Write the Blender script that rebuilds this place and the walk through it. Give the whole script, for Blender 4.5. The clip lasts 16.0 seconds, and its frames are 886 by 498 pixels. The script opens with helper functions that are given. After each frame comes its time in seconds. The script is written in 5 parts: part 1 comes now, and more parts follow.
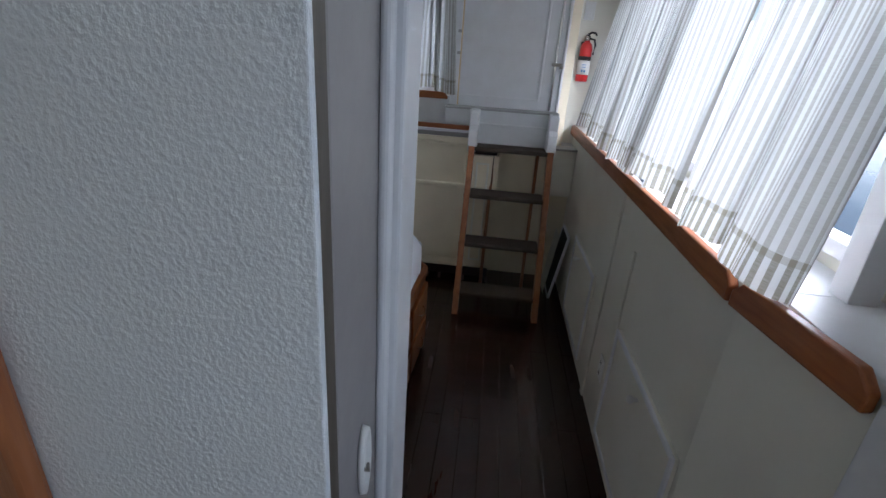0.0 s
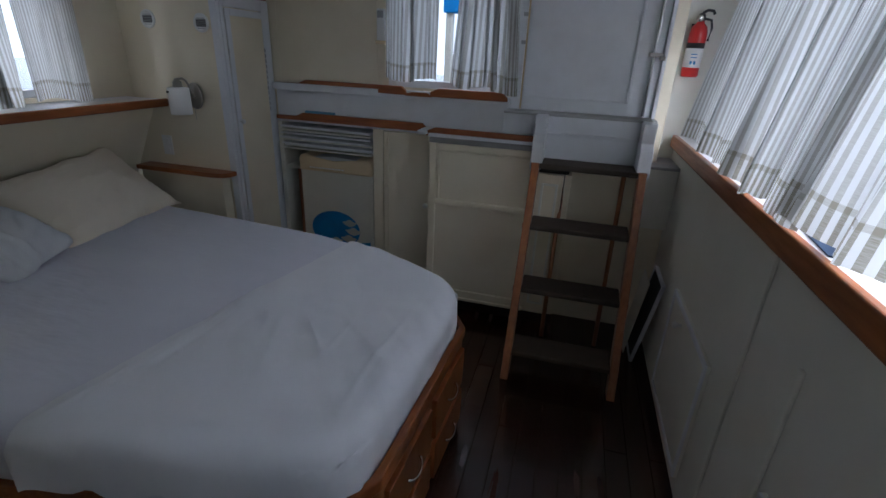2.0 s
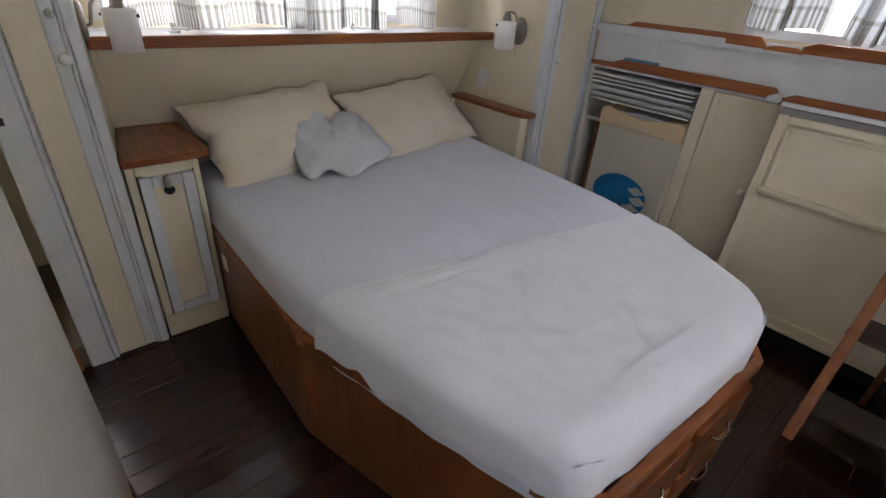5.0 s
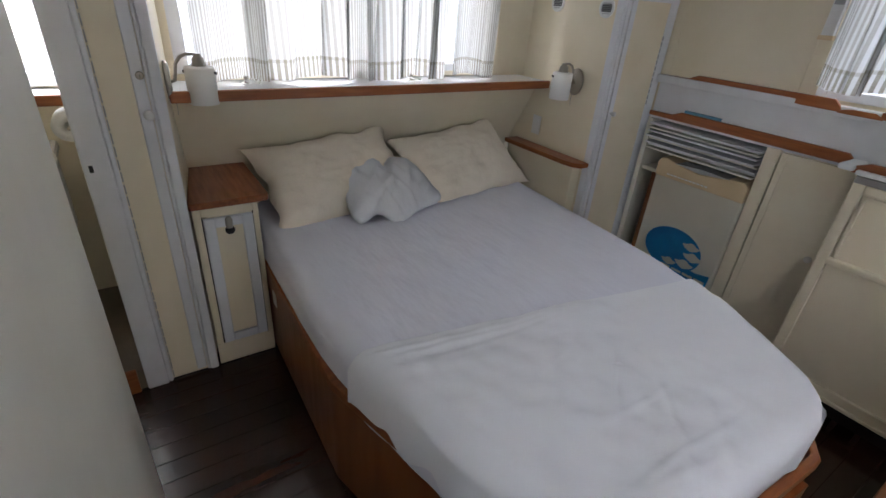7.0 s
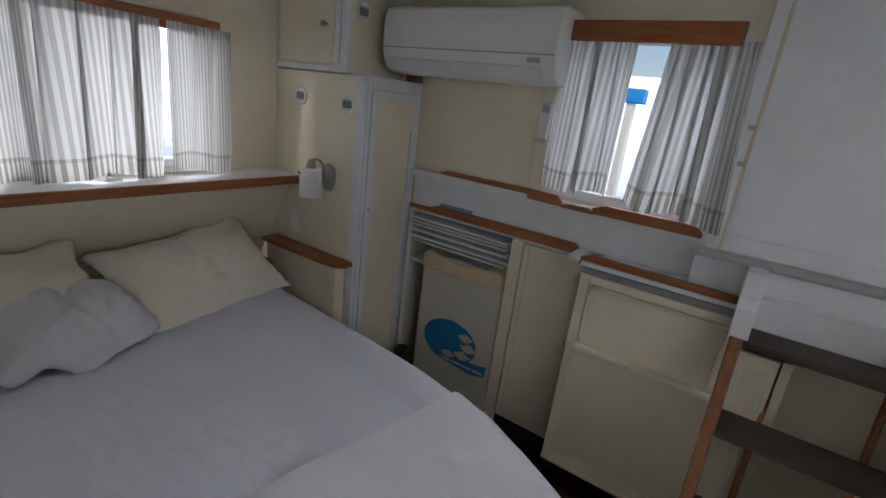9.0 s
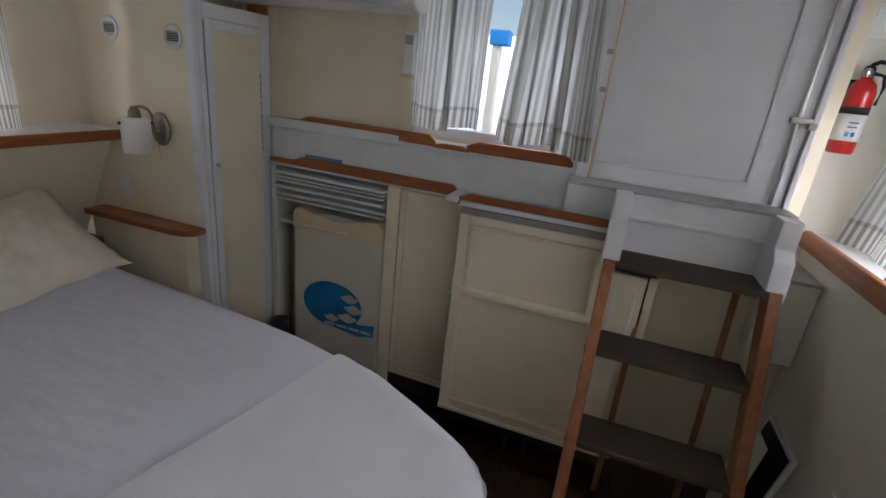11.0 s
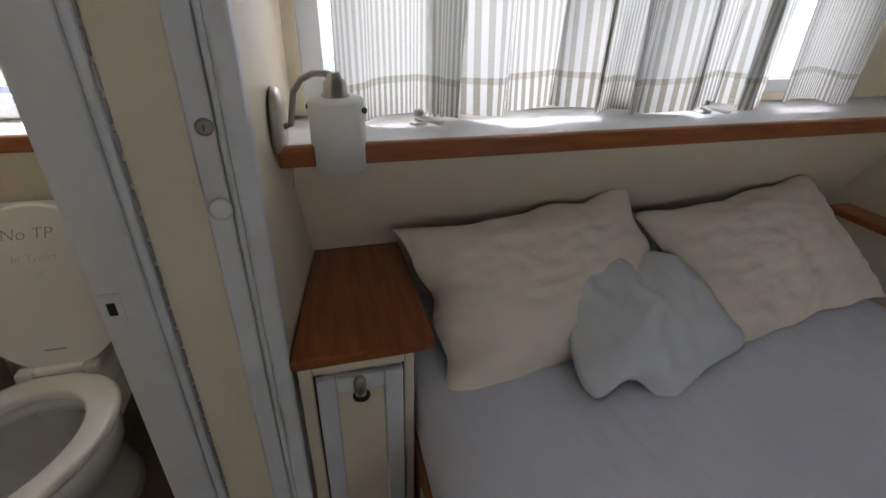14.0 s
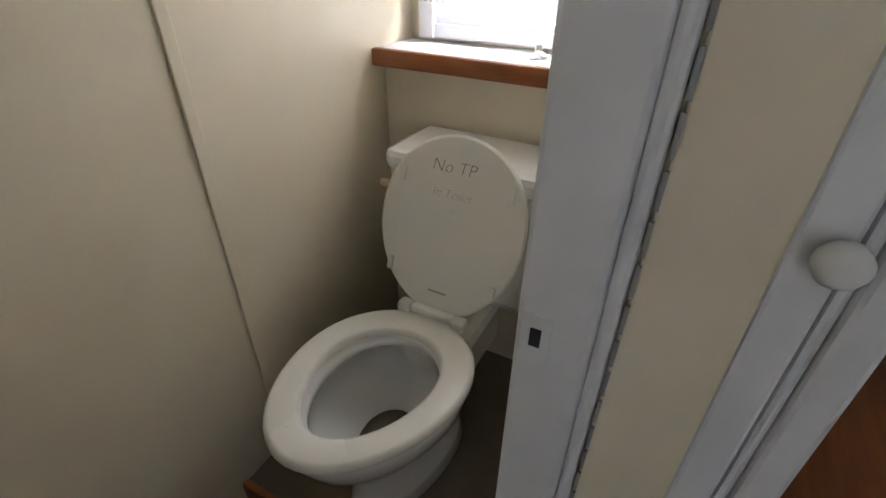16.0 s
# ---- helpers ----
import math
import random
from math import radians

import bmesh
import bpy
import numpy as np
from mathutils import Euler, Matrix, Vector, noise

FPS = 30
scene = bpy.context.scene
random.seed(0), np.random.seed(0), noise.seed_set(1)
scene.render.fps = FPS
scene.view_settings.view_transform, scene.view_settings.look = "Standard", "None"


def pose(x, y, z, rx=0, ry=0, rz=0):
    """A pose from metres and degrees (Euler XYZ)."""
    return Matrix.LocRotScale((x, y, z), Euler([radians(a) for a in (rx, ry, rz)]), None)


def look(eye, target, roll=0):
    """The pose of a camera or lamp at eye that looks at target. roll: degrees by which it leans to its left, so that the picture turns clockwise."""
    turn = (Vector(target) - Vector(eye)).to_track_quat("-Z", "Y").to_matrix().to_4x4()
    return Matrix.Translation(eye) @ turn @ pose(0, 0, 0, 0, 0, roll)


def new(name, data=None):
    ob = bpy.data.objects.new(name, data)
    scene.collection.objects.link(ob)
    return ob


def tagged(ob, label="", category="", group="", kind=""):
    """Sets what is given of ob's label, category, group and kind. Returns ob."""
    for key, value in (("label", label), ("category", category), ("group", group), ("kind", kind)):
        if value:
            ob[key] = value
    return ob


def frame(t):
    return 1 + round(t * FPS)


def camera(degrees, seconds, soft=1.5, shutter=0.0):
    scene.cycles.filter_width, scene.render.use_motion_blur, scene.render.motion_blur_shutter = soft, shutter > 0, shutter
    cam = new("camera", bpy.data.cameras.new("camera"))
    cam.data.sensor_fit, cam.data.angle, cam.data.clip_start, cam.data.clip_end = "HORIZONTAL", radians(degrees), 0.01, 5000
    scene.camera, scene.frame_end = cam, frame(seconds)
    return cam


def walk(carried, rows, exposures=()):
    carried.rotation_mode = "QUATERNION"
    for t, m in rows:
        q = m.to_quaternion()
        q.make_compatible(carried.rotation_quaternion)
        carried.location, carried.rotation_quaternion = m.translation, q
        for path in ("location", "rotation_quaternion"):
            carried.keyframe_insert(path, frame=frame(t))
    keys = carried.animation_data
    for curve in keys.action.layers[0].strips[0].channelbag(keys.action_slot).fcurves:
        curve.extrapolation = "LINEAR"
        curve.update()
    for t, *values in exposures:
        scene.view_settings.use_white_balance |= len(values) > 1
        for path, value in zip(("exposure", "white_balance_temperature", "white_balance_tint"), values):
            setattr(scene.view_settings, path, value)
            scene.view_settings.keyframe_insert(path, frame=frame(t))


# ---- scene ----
cam = camera(86.9, 16.0)
METRES, EYE, TILT, LEAN, TURN = 3.8, 1.5, -22.0, 0.0, 0.0
PATH = [
    (0, (0.721, 1.09, 1.537), (0.557, 2.931, 0.772), 4.0),
    (0.3, (0.722, 1.196, 1.544), (0.573, 3.043, 0.793), 4.2),
    (0.5, (0.714, 1.225, 1.558), (0.58, 3.072, 0.803), 3.7),
    (0.6, (0.734, 1.268, 1.549), (0.597, 3.119, 0.805), 4.0),
    (1, (0.798, 1.453, 1.521), (0.628, 3.305, 0.784), 3.1),
    (1.5, (0.79, 1.682, 1.509), (0.565, 3.527, 0.77), 3.0),
    (2, (0.751, 1.785, 1.494), (0.284, 3.569, 0.719), 2.6),
    (2.5, (0.66, 1.931, 1.505), (-0.134, 3.574, 0.686), 2.1),
    (3, (0.581, 1.91, 1.496), (-0.512, 3.353, 0.646), 1.5),
    (3.5, (0.574, 1.889, 1.481), (-0.623, 3.216, 0.582), 2.4),
    (4, (0.581, 1.862, 1.431), (-0.621, 3.153, 0.488), 3.3),
    (6.5, (0.568, 1.892, 1.486), (-0.851, 2.887, 0.487), 4.4),
    (7, (0.56, 1.918, 1.555), (-0.884, 2.938, 0.621), 4.5),
    (7.5, (0.537, 2.003, 1.582), (-0.911, 3.068, 0.706), 5.3),
    (8, (0.51, 2.165, 1.627), (-0.878, 3.378, 0.851), 6.0),
    (8.5, (0.516, 2.304, 1.642), (-0.729, 3.72, 0.975), 6.9),
    (9, (0.511, 2.375, 1.642), (-0.519, 3.984, 1.05), 7.1),
    (9.5, (0.538, 2.406, 1.608), (-0.239, 4.166, 1.064), 6.5),
    (12, (0.38, 2.546, 1.494), (-0.176, 4.307, 0.727), 5.9),
    (12.5, (0.108, 2.506, 1.461), (-0.861, 4.077, 0.69), 4.8),
    (13, (-0.176, 2.296, 1.429), (-1.498, 3.571, 0.638), 3.4),
    (13.5, (-0.364, 2.233, 1.464), (-1.932, 3.111, 0.585), 2.7),
    (14, (-0.567, 2.134, 1.46), (-2.243, 2.63, 0.489), 1.9),
    (14.5, (-0.668, 2.029, 1.4), (-2.418, 2.192, 0.445), 0.4),
    (15, (-0.786, 1.913, 1.33), (-2.517, 1.79, 0.336), 1.4),
    (15.5, (-0.884, 1.865, 1.325), (-2.547, 1.441, 0.299), 2.5),
    (16, (-0.952, 1.872, 1.327), (-2.426, 1.084, 0.23), 0.5),
]
EXPOSURES = [(0.0, 0.0, 5800, 12), (0.6, -0.25, 5700, 12), (1.0, -0.4, 5450, 11), (1.5, -0.55, 5400, 11), (2.0, -0.58, 5650, 12), (2.5, -0.12, 6000, 13), (3.0, 0.5, 6300, 14),
             (4.0, 0.6, 6450, 15), (6.5, 0.8, 6350, 15), (7.0, 0.6, 6300, 14), (8.0, 0.3, 6300, 14), (9.0, 0.0, 6250, 14), (9.5, 0.05, 6350, 14), (12.0, 0.15, 6450, 15), (12.5, 0.6, 6550, 15), (13.5, 0.45, 6450, 15), (14.0, 0.1, 6400, 14), (14.5, -0.05, 6400, 14), (16.0, 0.5, 6250, 15)]
walk(cam, [(t, look(eye, target, roll)) for t, eye, target, roll in PATH], EXPOSURES)

# ---- world, sun, large lights ----
world = bpy.data.worlds.new("sky")
scene.world = world
world.use_nodes = True
wn, wl = world.node_tree.nodes, world.node_tree.links
sky = wn.new("ShaderNodeTexSky")
sky.sky_type, sky.sun_disc = "NISHITA", False
sky.sun_elevation, sky.sun_rotation = radians(48), radians(80)
wl.new(sky.outputs[0], wn["Background"].inputs[0])
wn["Background"].inputs[1].default_value = 0.15
sun = new("sun", bpy.data.lights.new("sun", "SUN"))
sun.data.energy, sun.data.angle, sun.data.color = 1.0, radians(12), (1.0, 0.96, 0.9)
sun.matrix_world = look((4, 0.7, 5), (0, 0, 0))


def outside_fill_light(loc, target, sx, sy, watts):
    ob = new("outside_fill_light", bpy.data.lights.new("outside_fill_light", "AREA"))
    ob.data.shape, ob.data.size, ob.data.size_y, ob.data.energy = "RECTANGLE", sx, sy, watts
    ob.data.color = (0.96, 0.972, 1.0)
    ob.matrix_world = look(loc, target)
    return ob


# First four lamps stand in for sky light at the windows
outside_fill_light((2.3, 2.65, 2.1), (0.0, 2.75, 1.0), 2.2, 1.4, 128)
outside_fill_light((-2.5, 2.95, 2.25), (-0.8, 2.95, 0.7), 2.2, 1.0, 132)
outside_fill_light((-0.02, 5.2, 2.7), (-0.05, 4.0, 1.0), 1.2, 0.9, 58)
outside_fill_light((-2.75, 1.45, 2.0), (-1.6, 1.4, 0.7), 0.8, 0.8, 76)
# Added lamp beyond an unseen passage opening, to brighten the pebbled panel
outside_fill_light((1.9, 0.9, 1.7), (0.5, 1.0, 0.9), 0.9, 0.9, 3.2)


# ---- materials ----
def material(name, colour, rough=0.5, metal=0.0, second=None, scale=6.0, amount=0.5, bump=0.0, bump_scale=60.0,
             stretch=(1, 1, 1), stain=0.0, bump_dist=0.004, coat=0.0, random_tint=0.0, spec=0.5):
    m = bpy.data.materials.new(name)
    m.use_nodes = True
    n, l = m.node_tree.nodes, m.node_tree.links
    b = n["Principled BSDF"]
    b.inputs["Roughness"].default_value, b.inputs["Metallic"].default_value = rough, metal
    b.inputs["Coat Weight"].default_value = coat
    b.inputs["Specular IOR Level"].default_value = spec
    co, mp = n.new("ShaderNodeTexCoord"), n.new("ShaderNodeMapping")
    mp.inputs["Scale"].default_value = stretch
    l.new(co.outputs["Object"], mp.inputs[0])
    no = n.new("ShaderNodeTexNoise")
    no.inputs["Scale"].default_value, no.inputs["Detail"].default_value = scale, 8
    l.new(mp.outputs[0], no.inputs[0])
    ramp = n.new("ShaderNodeMapRange")
    ramp.inputs[1].default_value, ramp.inputs[2].default_value, ramp.inputs[4].default_value = 0.35, 0.7, amount
    l.new(no.outputs[0], ramp.inputs[0])
    mix = n.new("ShaderNodeMix")
    mix.data_type = "RGBA"
    mix.inputs[6].default_value = (*colour, 1)
    mix.inputs[7].default_value = (*(second or [c * 0.75 for c in colour]), 1)
    l.new(ramp.outputs[0], mix.inputs[0])
    out = mix.outputs[2]
    if stain:
        big = n.new("ShaderNodeTexNoise")
        big.inputs["Scale"].default_value, big.inputs["Detail"].default_value = 1.7, 5
        l.new(co.outputs["Object"], big.inputs[0])
        r2 = n.new("ShaderNodeMapRange")
        r2.inputs[1].default_value, r2.inputs[2].default_value, r2.inputs[4].default_value = 0.45, 0.75, stain
        l.new(big.outputs[0], r2.inputs[0])
        mx = n.new("ShaderNodeMix")
        mx.data_type, mx.blend_type = "RGBA", "MULTIPLY"
        mx.inputs[7].default_value = (0.72, 0.64, 0.5, 1)
        l.new(r2.outputs[0], mx.inputs[0])
        l.new(out, mx.inputs[6])
        out = mx.outputs[2]
    if random_tint:
        oi, mr = n.new("ShaderNodeObjectInfo"), n.new("ShaderNodeMapRange")
        mr.inputs[3].default_value, mr.inputs[4].default_value = 1 - random_tint, 1 + random_tint
        l.new(oi.outputs["Random"], mr.inputs[0])
        hv = n.new("ShaderNodeHueSaturation")
        l.new(mr.outputs[0], hv.inputs["Value"])
        l.new(out, hv.inputs["Color"])
        out = hv.outputs[0]
    l.new(out, b.inputs["Base Color"])
    rr = n.new("ShaderNodeMapRange")
    rr.inputs[3].default_value, rr.inputs[4].default_value = max(rough - 0.08, 0.02), min(rough + 0.1, 1)
    l.new(no.outputs[0], rr.inputs[0])
    l.new(rr.outputs[0], b.inputs["Roughness"])
    if bump:
        bn, bp = n.new("ShaderNodeTexNoise"), n.new("ShaderNodeBump")
        bn.inputs["Scale"].default_value, bn.inputs["Detail"].default_value = bump_scale, 3
        l.new(mp.outputs[0], bn.inputs[0])
        bp.inputs["Strength"].default_value, bp.inputs["Distance"].default_value = bump, bump_dist
        l.new(bn.outputs[0], bp.inputs["Height"])
        l.new(bp.outputs[0], b.inputs["Normal"])
    return m


CREAM = material("cream_paint", (0.82, 0.74, 0.58), 0.42, second=(0.76, 0.675, 0.51), scale=5, stain=0.42, bump=0.15, bump_scale=35)
WHITE = material("white_gloss_paint", (0.76, 0.77, 0.80), 0.38, second=(0.66, 0.66, 0.67), scale=9, stain=0.12, bump=0.15, bump_scale=40)
WALLWHITE = material("offwhite_paint", (0.78, 0.76, 0.68), 0.4, second=(0.72, 0.69, 0.6), scale=4, stain=0.15, bump=0.1, bump_scale=30)
TEXTURED = material("pebbled_white_panel", (0.74, 0.77, 0.80), 0.36, scale=3, amount=0.15, bump=0.55, bump_scale=165, bump_dist=0.0045, stain=0.1)
TEAK = material("varnished_wood", (0.36, 0.115, 0.03), 0.35, second=(0.21, 0.058, 0.015), scale=7, amount=0.8, stretch=(9, 0.9, 9), bump=0.1, coat=0.12, random_tint=0.1)
TEAKX = material("varnished_wood_cross", (0.36, 0.115, 0.03), 0.35, second=(0.21, 0.058, 0.015), scale=7, amount=0.8, stretch=(0.9, 9, 9), bump=0.1, coat=0.12, random_tint=0.1)
TEAKZ = material("varnished_wood_upright", (0.36, 0.13, 0.045), 0.38, second=(0.22, 0.07, 0.02), scale=7, amount=0.8, stretch=(9, 9, 0.9), bump=0.1, coat=0.2)
BEDWOOD = material("varnished_bed_panel", (0.27, 0.085, 0.024), 0.33, second=(0.17, 0.048, 0.013), scale=4, amount=0.8, stretch=(5, 5, 0.6), bump=0.08, coat=0.2, stain=0.2)
FLOORWOOD = material("dark_floor_wood", (0.036, 0.011, 0.006), 0.24, second=(0.020, 0.006, 0.004), scale=3, amount=0.6, stretch=(7, 0.7, 7), bump=0.0, coat=0.15, random_tint=0.22)
# Grey darkened to carry the door post's shade; also colours one grey strip
SHADEGREY = material("shade_grey_paint", (0.30, 0.285, 0.285), 0.5, second=(0.24, 0.225, 0.22), scale=6, stain=0.3, bump=0.2, bump_scale=40)
# Brown-grey with the gap's shade mixed into the colour
POSTBROWN = material("shaded_gap_brown", (0.11, 0.09, 0.07), 0.6, second=(0.06, 0.048, 0.035), scale=9, stretch=(8, 8, 1), bump=0.1)
# Near-black that puts shade into gaps, recesses and the open bay
GAPSHADE = material("gap_shade_black", (0.015, 0.012, 0.01), 0.8)
SHEET = material("white_sheet", (0.85, 0.865, 0.92), 0.85, second=(0.81, 0.825, 0.885), scale=5, bump=0.3, bump_scale=6, bump_dist=0.014, stretch=(1.6, 0.9, 1), spec=0.15)
SHEET2 = material("fitted_sheet", (0.78, 0.79, 0.885), 0.85, second=(0.74, 0.75, 0.85), scale=5, bump=0.6, bump_scale=5.5, bump_dist=0.018, stretch=(0.7, 1.8, 1), spec=0.15)
PILLOW = material("cream_pillowcase", (0.89, 0.805, 0.685), 0.9, second=(0.84, 0.745, 0.62), scale=6, bump=0.5, bump_scale=11, bump_dist=0.014, spec=0.1)
LINEN = material("crumpled_linen", (0.72, 0.73, 0.76), 0.9, second=(0.64, 0.66, 0.7), scale=7, bump=0.6, bump_scale=12, bump_dist=0.012, spec=0.1)
PLASTIC = material("white_plastic", (0.80, 0.80, 0.78), 0.3, scale=3, amount=0.1)
GREYPLASTIC = material("grey_plastic", (0.42, 0.42, 0.42), 0.45)
BLACK = material("black_plastic", (0.02, 0.02, 0.022), 0.5)
NICKEL = material("brushed_nickel", (0.42, 0.39, 0.35), 0.35, 1.0, scale=30, amount=0.3)
CHROME = material("chrome", (0.75, 0.75, 0.75), 0.12, 1.0)
FROST = material("frosted_white_glass", (0.86, 0.85, 0.82), 0.35, scale=2, amount=0.05)
RED = material("red_enamel", (0.55, 0.02, 0.02), 0.3, coat=0.3)
TREAD = material("worn_grip_tread", (0.06, 0.043, 0.032), 0.85, second=(0.10, 0.074, 0.053), scale=14, bump=0.6, bump_scale=120)
# Aged plastic colour, reused to paint warm light at the hatch gap
BEIGE = material("aged_beige_and_gap_light", (0.70, 0.54, 0.33), 0.45, scale=4, amount=0.3)
OLDWHITE = material("aged_white_enamel", (0.66, 0.62, 0.52), 0.4, scale=3, amount=0.3)
BLUE = material("blue_sticker", (0.015, 0.16, 0.42), 0.4, second=(0.01, 0.3, 0.6), scale=5, amount=0.8)
PORCELAIN = material("porcelain", (0.80, 0.79, 0.76), 0.12, scale=2, amount=0.05, coat=0.3)
SEATPLASTIC = material("toilet_seat_plastic", (0.80, 0.78, 0.72), 0.25, scale=2, amount=0.1)
INK = material("marker_ink", (0.16, 0.15, 0.13), 0.7)
VINYL = material("brown_vinyl_floor", (0.19, 0.145, 0.10), 0.5, scale=12)
GRAPHITE = material("bin_plastic", (0.03, 0.04, 0.042), 0.4)
CEIL = material("ceiling_paint", (0.82, 0.81, 0.77), 0.5, scale=3, amount=0.2)
CLOUD = material("pale_print", (0.6, 0.56, 0.47), 0.6)
# Backdrop material emits light itself so the outdoors looks bright
BACK = bpy.data.materials.new("glowing_distance")
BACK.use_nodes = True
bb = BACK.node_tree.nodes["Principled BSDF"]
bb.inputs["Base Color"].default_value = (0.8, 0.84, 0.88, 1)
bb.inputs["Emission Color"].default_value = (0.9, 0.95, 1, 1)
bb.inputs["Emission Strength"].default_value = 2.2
GLASS = bpy.data.materials.new("window_glass")
GLASS.use_nodes = True
GLASS.node_tree.nodes["Principled BSDF"].inputs["Transmission Weight"].default_value = 1.0
GLASS.node_tree.nodes["Principled BSDF"].inputs["Roughness"].default_value = 0.02
GLASS.node_tree.nodes["Principled BSDF"].inputs["IOR"].default_value = 1.1


def cloth(name):
    """Striped linen: UV x in metres across, UV y in metres above the hem."""
    m = bpy.data.materials.new(name)
    m.use_nodes = True
    n, l = m.node_tree.nodes, m.node_tree.links
    n.remove(n["Principled BSDF"])
    uv, sep = n.new("ShaderNodeUVMap"), n.new("ShaderNodeSeparateXYZ")
    l.new(uv.outputs[0], sep.inputs[0])

    def maths(op, a, b):
        q = n.new("ShaderNodeMath")
        q.operation = op
        for i, v in enumerate((a, b)):
            if isinstance(v, float):
                q.inputs[i].default_value = v
            else:
                l.new(v, q.inputs[i])
        return q.outputs[0]

    stripe = maths("LESS_THAN", maths("MODULO", sep.outputs[0], 0.017), 0.0085)
    fine = n.new("ShaderNodeTexNoise")
    fine.inputs["Scale"].default_value, fine.inputs["Detail"].default_value = 1.0, 4
    mp = n.new("ShaderNodeMapping")
    mp.inputs["Scale"].default_value = (60, 500, 1)
    l.new(uv.outputs[0], mp.inputs[0])
    l.new(mp.outputs[0], fine.inputs[0])
    hem = maths("LESS_THAN", sep.outputs[1], 0.085)
    band = maths("MULTIPLY", maths("GREATER_THAN", sep.outputs[1], 0.070), hem)
    strength = maths("ADD", maths("MULTIPLY", stripe, maths("ADD", maths("MULTIPLY", hem, 0.32), 0.55)), maths("MULTIPLY", band, 0.45))
    strength = maths("MINIMUM", maths("MULTIPLY", strength, maths("ADD", fine.outputs[0], 0.5)), 1.0)
    mix = n.new("ShaderNodeMix")
    mix.data_type = "RGBA"
    mix.inputs[6].default_value, mix.inputs[7].default_value = (0.69, 0.70, 0.70, 1), (0.28, 0.26, 0.205, 1)
    l.new(strength, mix.inputs[0])
    d, t, s = n.new("ShaderNodeBsdfDiffuse"), n.new("ShaderNodeBsdfTranslucent"), n.new("ShaderNodeMixShader")
    l.new(mix.outputs[2], d.inputs[0])
    l.new(mix.outputs[2], t.inputs[0])
    s.inputs[0].default_value = 0.36
    l.new(d.outputs[0], s.inputs[1])
    l.new(t.outputs[0], s.inputs[2])
    tr, s2 = n.new("ShaderNodeBsdfTransparent"), n.new("ShaderNodeMixShader")
    l.new(maths("SUBTRACT", 0.045, maths("MULTIPLY", strength, 0.04)), s2.inputs[0])
    l.new(s.outputs[0], s2.inputs[1])
    l.new(tr.outputs[0], s2.inputs[2])
    l.new(s2.outputs[0], n["Material Output"].inputs[0])
    return m


CLOTH = cloth("striped_linen")


# ---- building helpers ----
def finish(name, bm, mat, parent=None, smooth=False, tag=None):
    me = bpy.data.meshes.new(name)
    bmesh.ops.recalc_face_normals(bm, faces=bm.faces)
    bm.to_mesh(me)
    bm.free()
    me.materials.append(mat)
    if smooth:
        for p in me.polygons:
            p.use_smooth = True
    ob = new(name, me)
    if parent:
        ob.parent = parent
        ob.matrix_parent_inverse = parent.matrix_basis.inverted()
    if tag:
        tagged(ob, **tag)
    return ob


def add_box(bm, x0, x1, y0, y1, z0, z1, bev=0.0, m=None):
    r = bmesh.ops.create_cube(bm, size=1)
    vs = r["verts"]
    for v in vs:
        v.co = Vector(((x0 + x1) / 2 + v.co.x * (x1 - x0), (y0 + y1) / 2 + v.co.y * (y1 - y0), (z0 + z1) / 2 + v.co.z * (z1 - z0)))
        if m:
            v.co = m @ v.co
    if bev:
        es = list({e for v in vs for e in v.link_edges})
        bmesh.ops.bevel(bm, geom=es, offset=min(bev, 0.45 * min(x1 - x0, y1 - y0, z1 - z0)), segments=2, affect="EDGES", profile=0.5)


def boxes(name, spec, mat, parent=None, bev=0.003, tag=None, m=None):
    bm = bmesh.new()
    for s in spec:
        add_box(bm, *s, bev, m)
    return finish(name, bm, mat, parent, tag=tag)


def structure(name, spec, mat, label, bev=0.002, m=None):
    return boxes(name, spec, mat, None, bev, dict(label=label, category=name.split("_")[0], kind="structure"), m)


def thing(name, loc, label, category, group="", rz=0.0):
    ob = new(name)
    ob.empty_display_size = 0.05
    ob.matrix_basis = pose(*loc, 0, 0, rz)
    return tagged(ob, label, category, group)


def lathe(bm, profile, m, seg=24, squash=1.0):
    rings = [[bm.verts.new(m @ Vector((r * math.cos(2 * math.pi * i / seg), squash * r * math.sin(2 * math.pi * i / seg), z))) for i in range(seg)] for r, z in profile]
    for a, b in zip(rings, rings[1:]):
        for i in range(seg):
            bm.faces.new((a[i], a[(i + 1) % seg], b[(i + 1) % seg], b[i]))
    for ring in (rings[0], rings[-1]):
        try:
            bm.faces.new(ring)
        except ValueError:
            pass


def turned(name, profile, m, mat, parent=None, seg=24, squash=1.0, tag=None):
    bm = bmesh.new()
    lathe(bm, profile, m, seg, squash)
    return finish(name, bm, mat, parent, True, tag)


def tube(name, pts, r, mat, parent=None, seg=8, tag=None):
    bm = bmesh.new()
    pts = [Vector(p) for p in pts]
    rings = []
    for i, p in enumerate(pts):
        d = (pts[min(i + 1, len(pts) - 1)] - pts[max(i - 1, 0)]).normalized()
        q = d.to_track_quat("Z", "Y")
        rings.append([bm.verts.new(p + q @ Vector((r * math.cos(a), r * math.sin(a), 0))) for a in (2 * math.pi * k / seg for k in range(seg))])
    for a, b in zip(rings, rings[1:]):
        for i in range(seg):
            bm.faces.new((a[i], a[(i + 1) % seg], b[(i + 1) % seg], b[i]))
    bm.faces.new(rings[0])
    bm.faces.new(rings[-1])
    return finish(name, bm, mat, parent, True, tag)


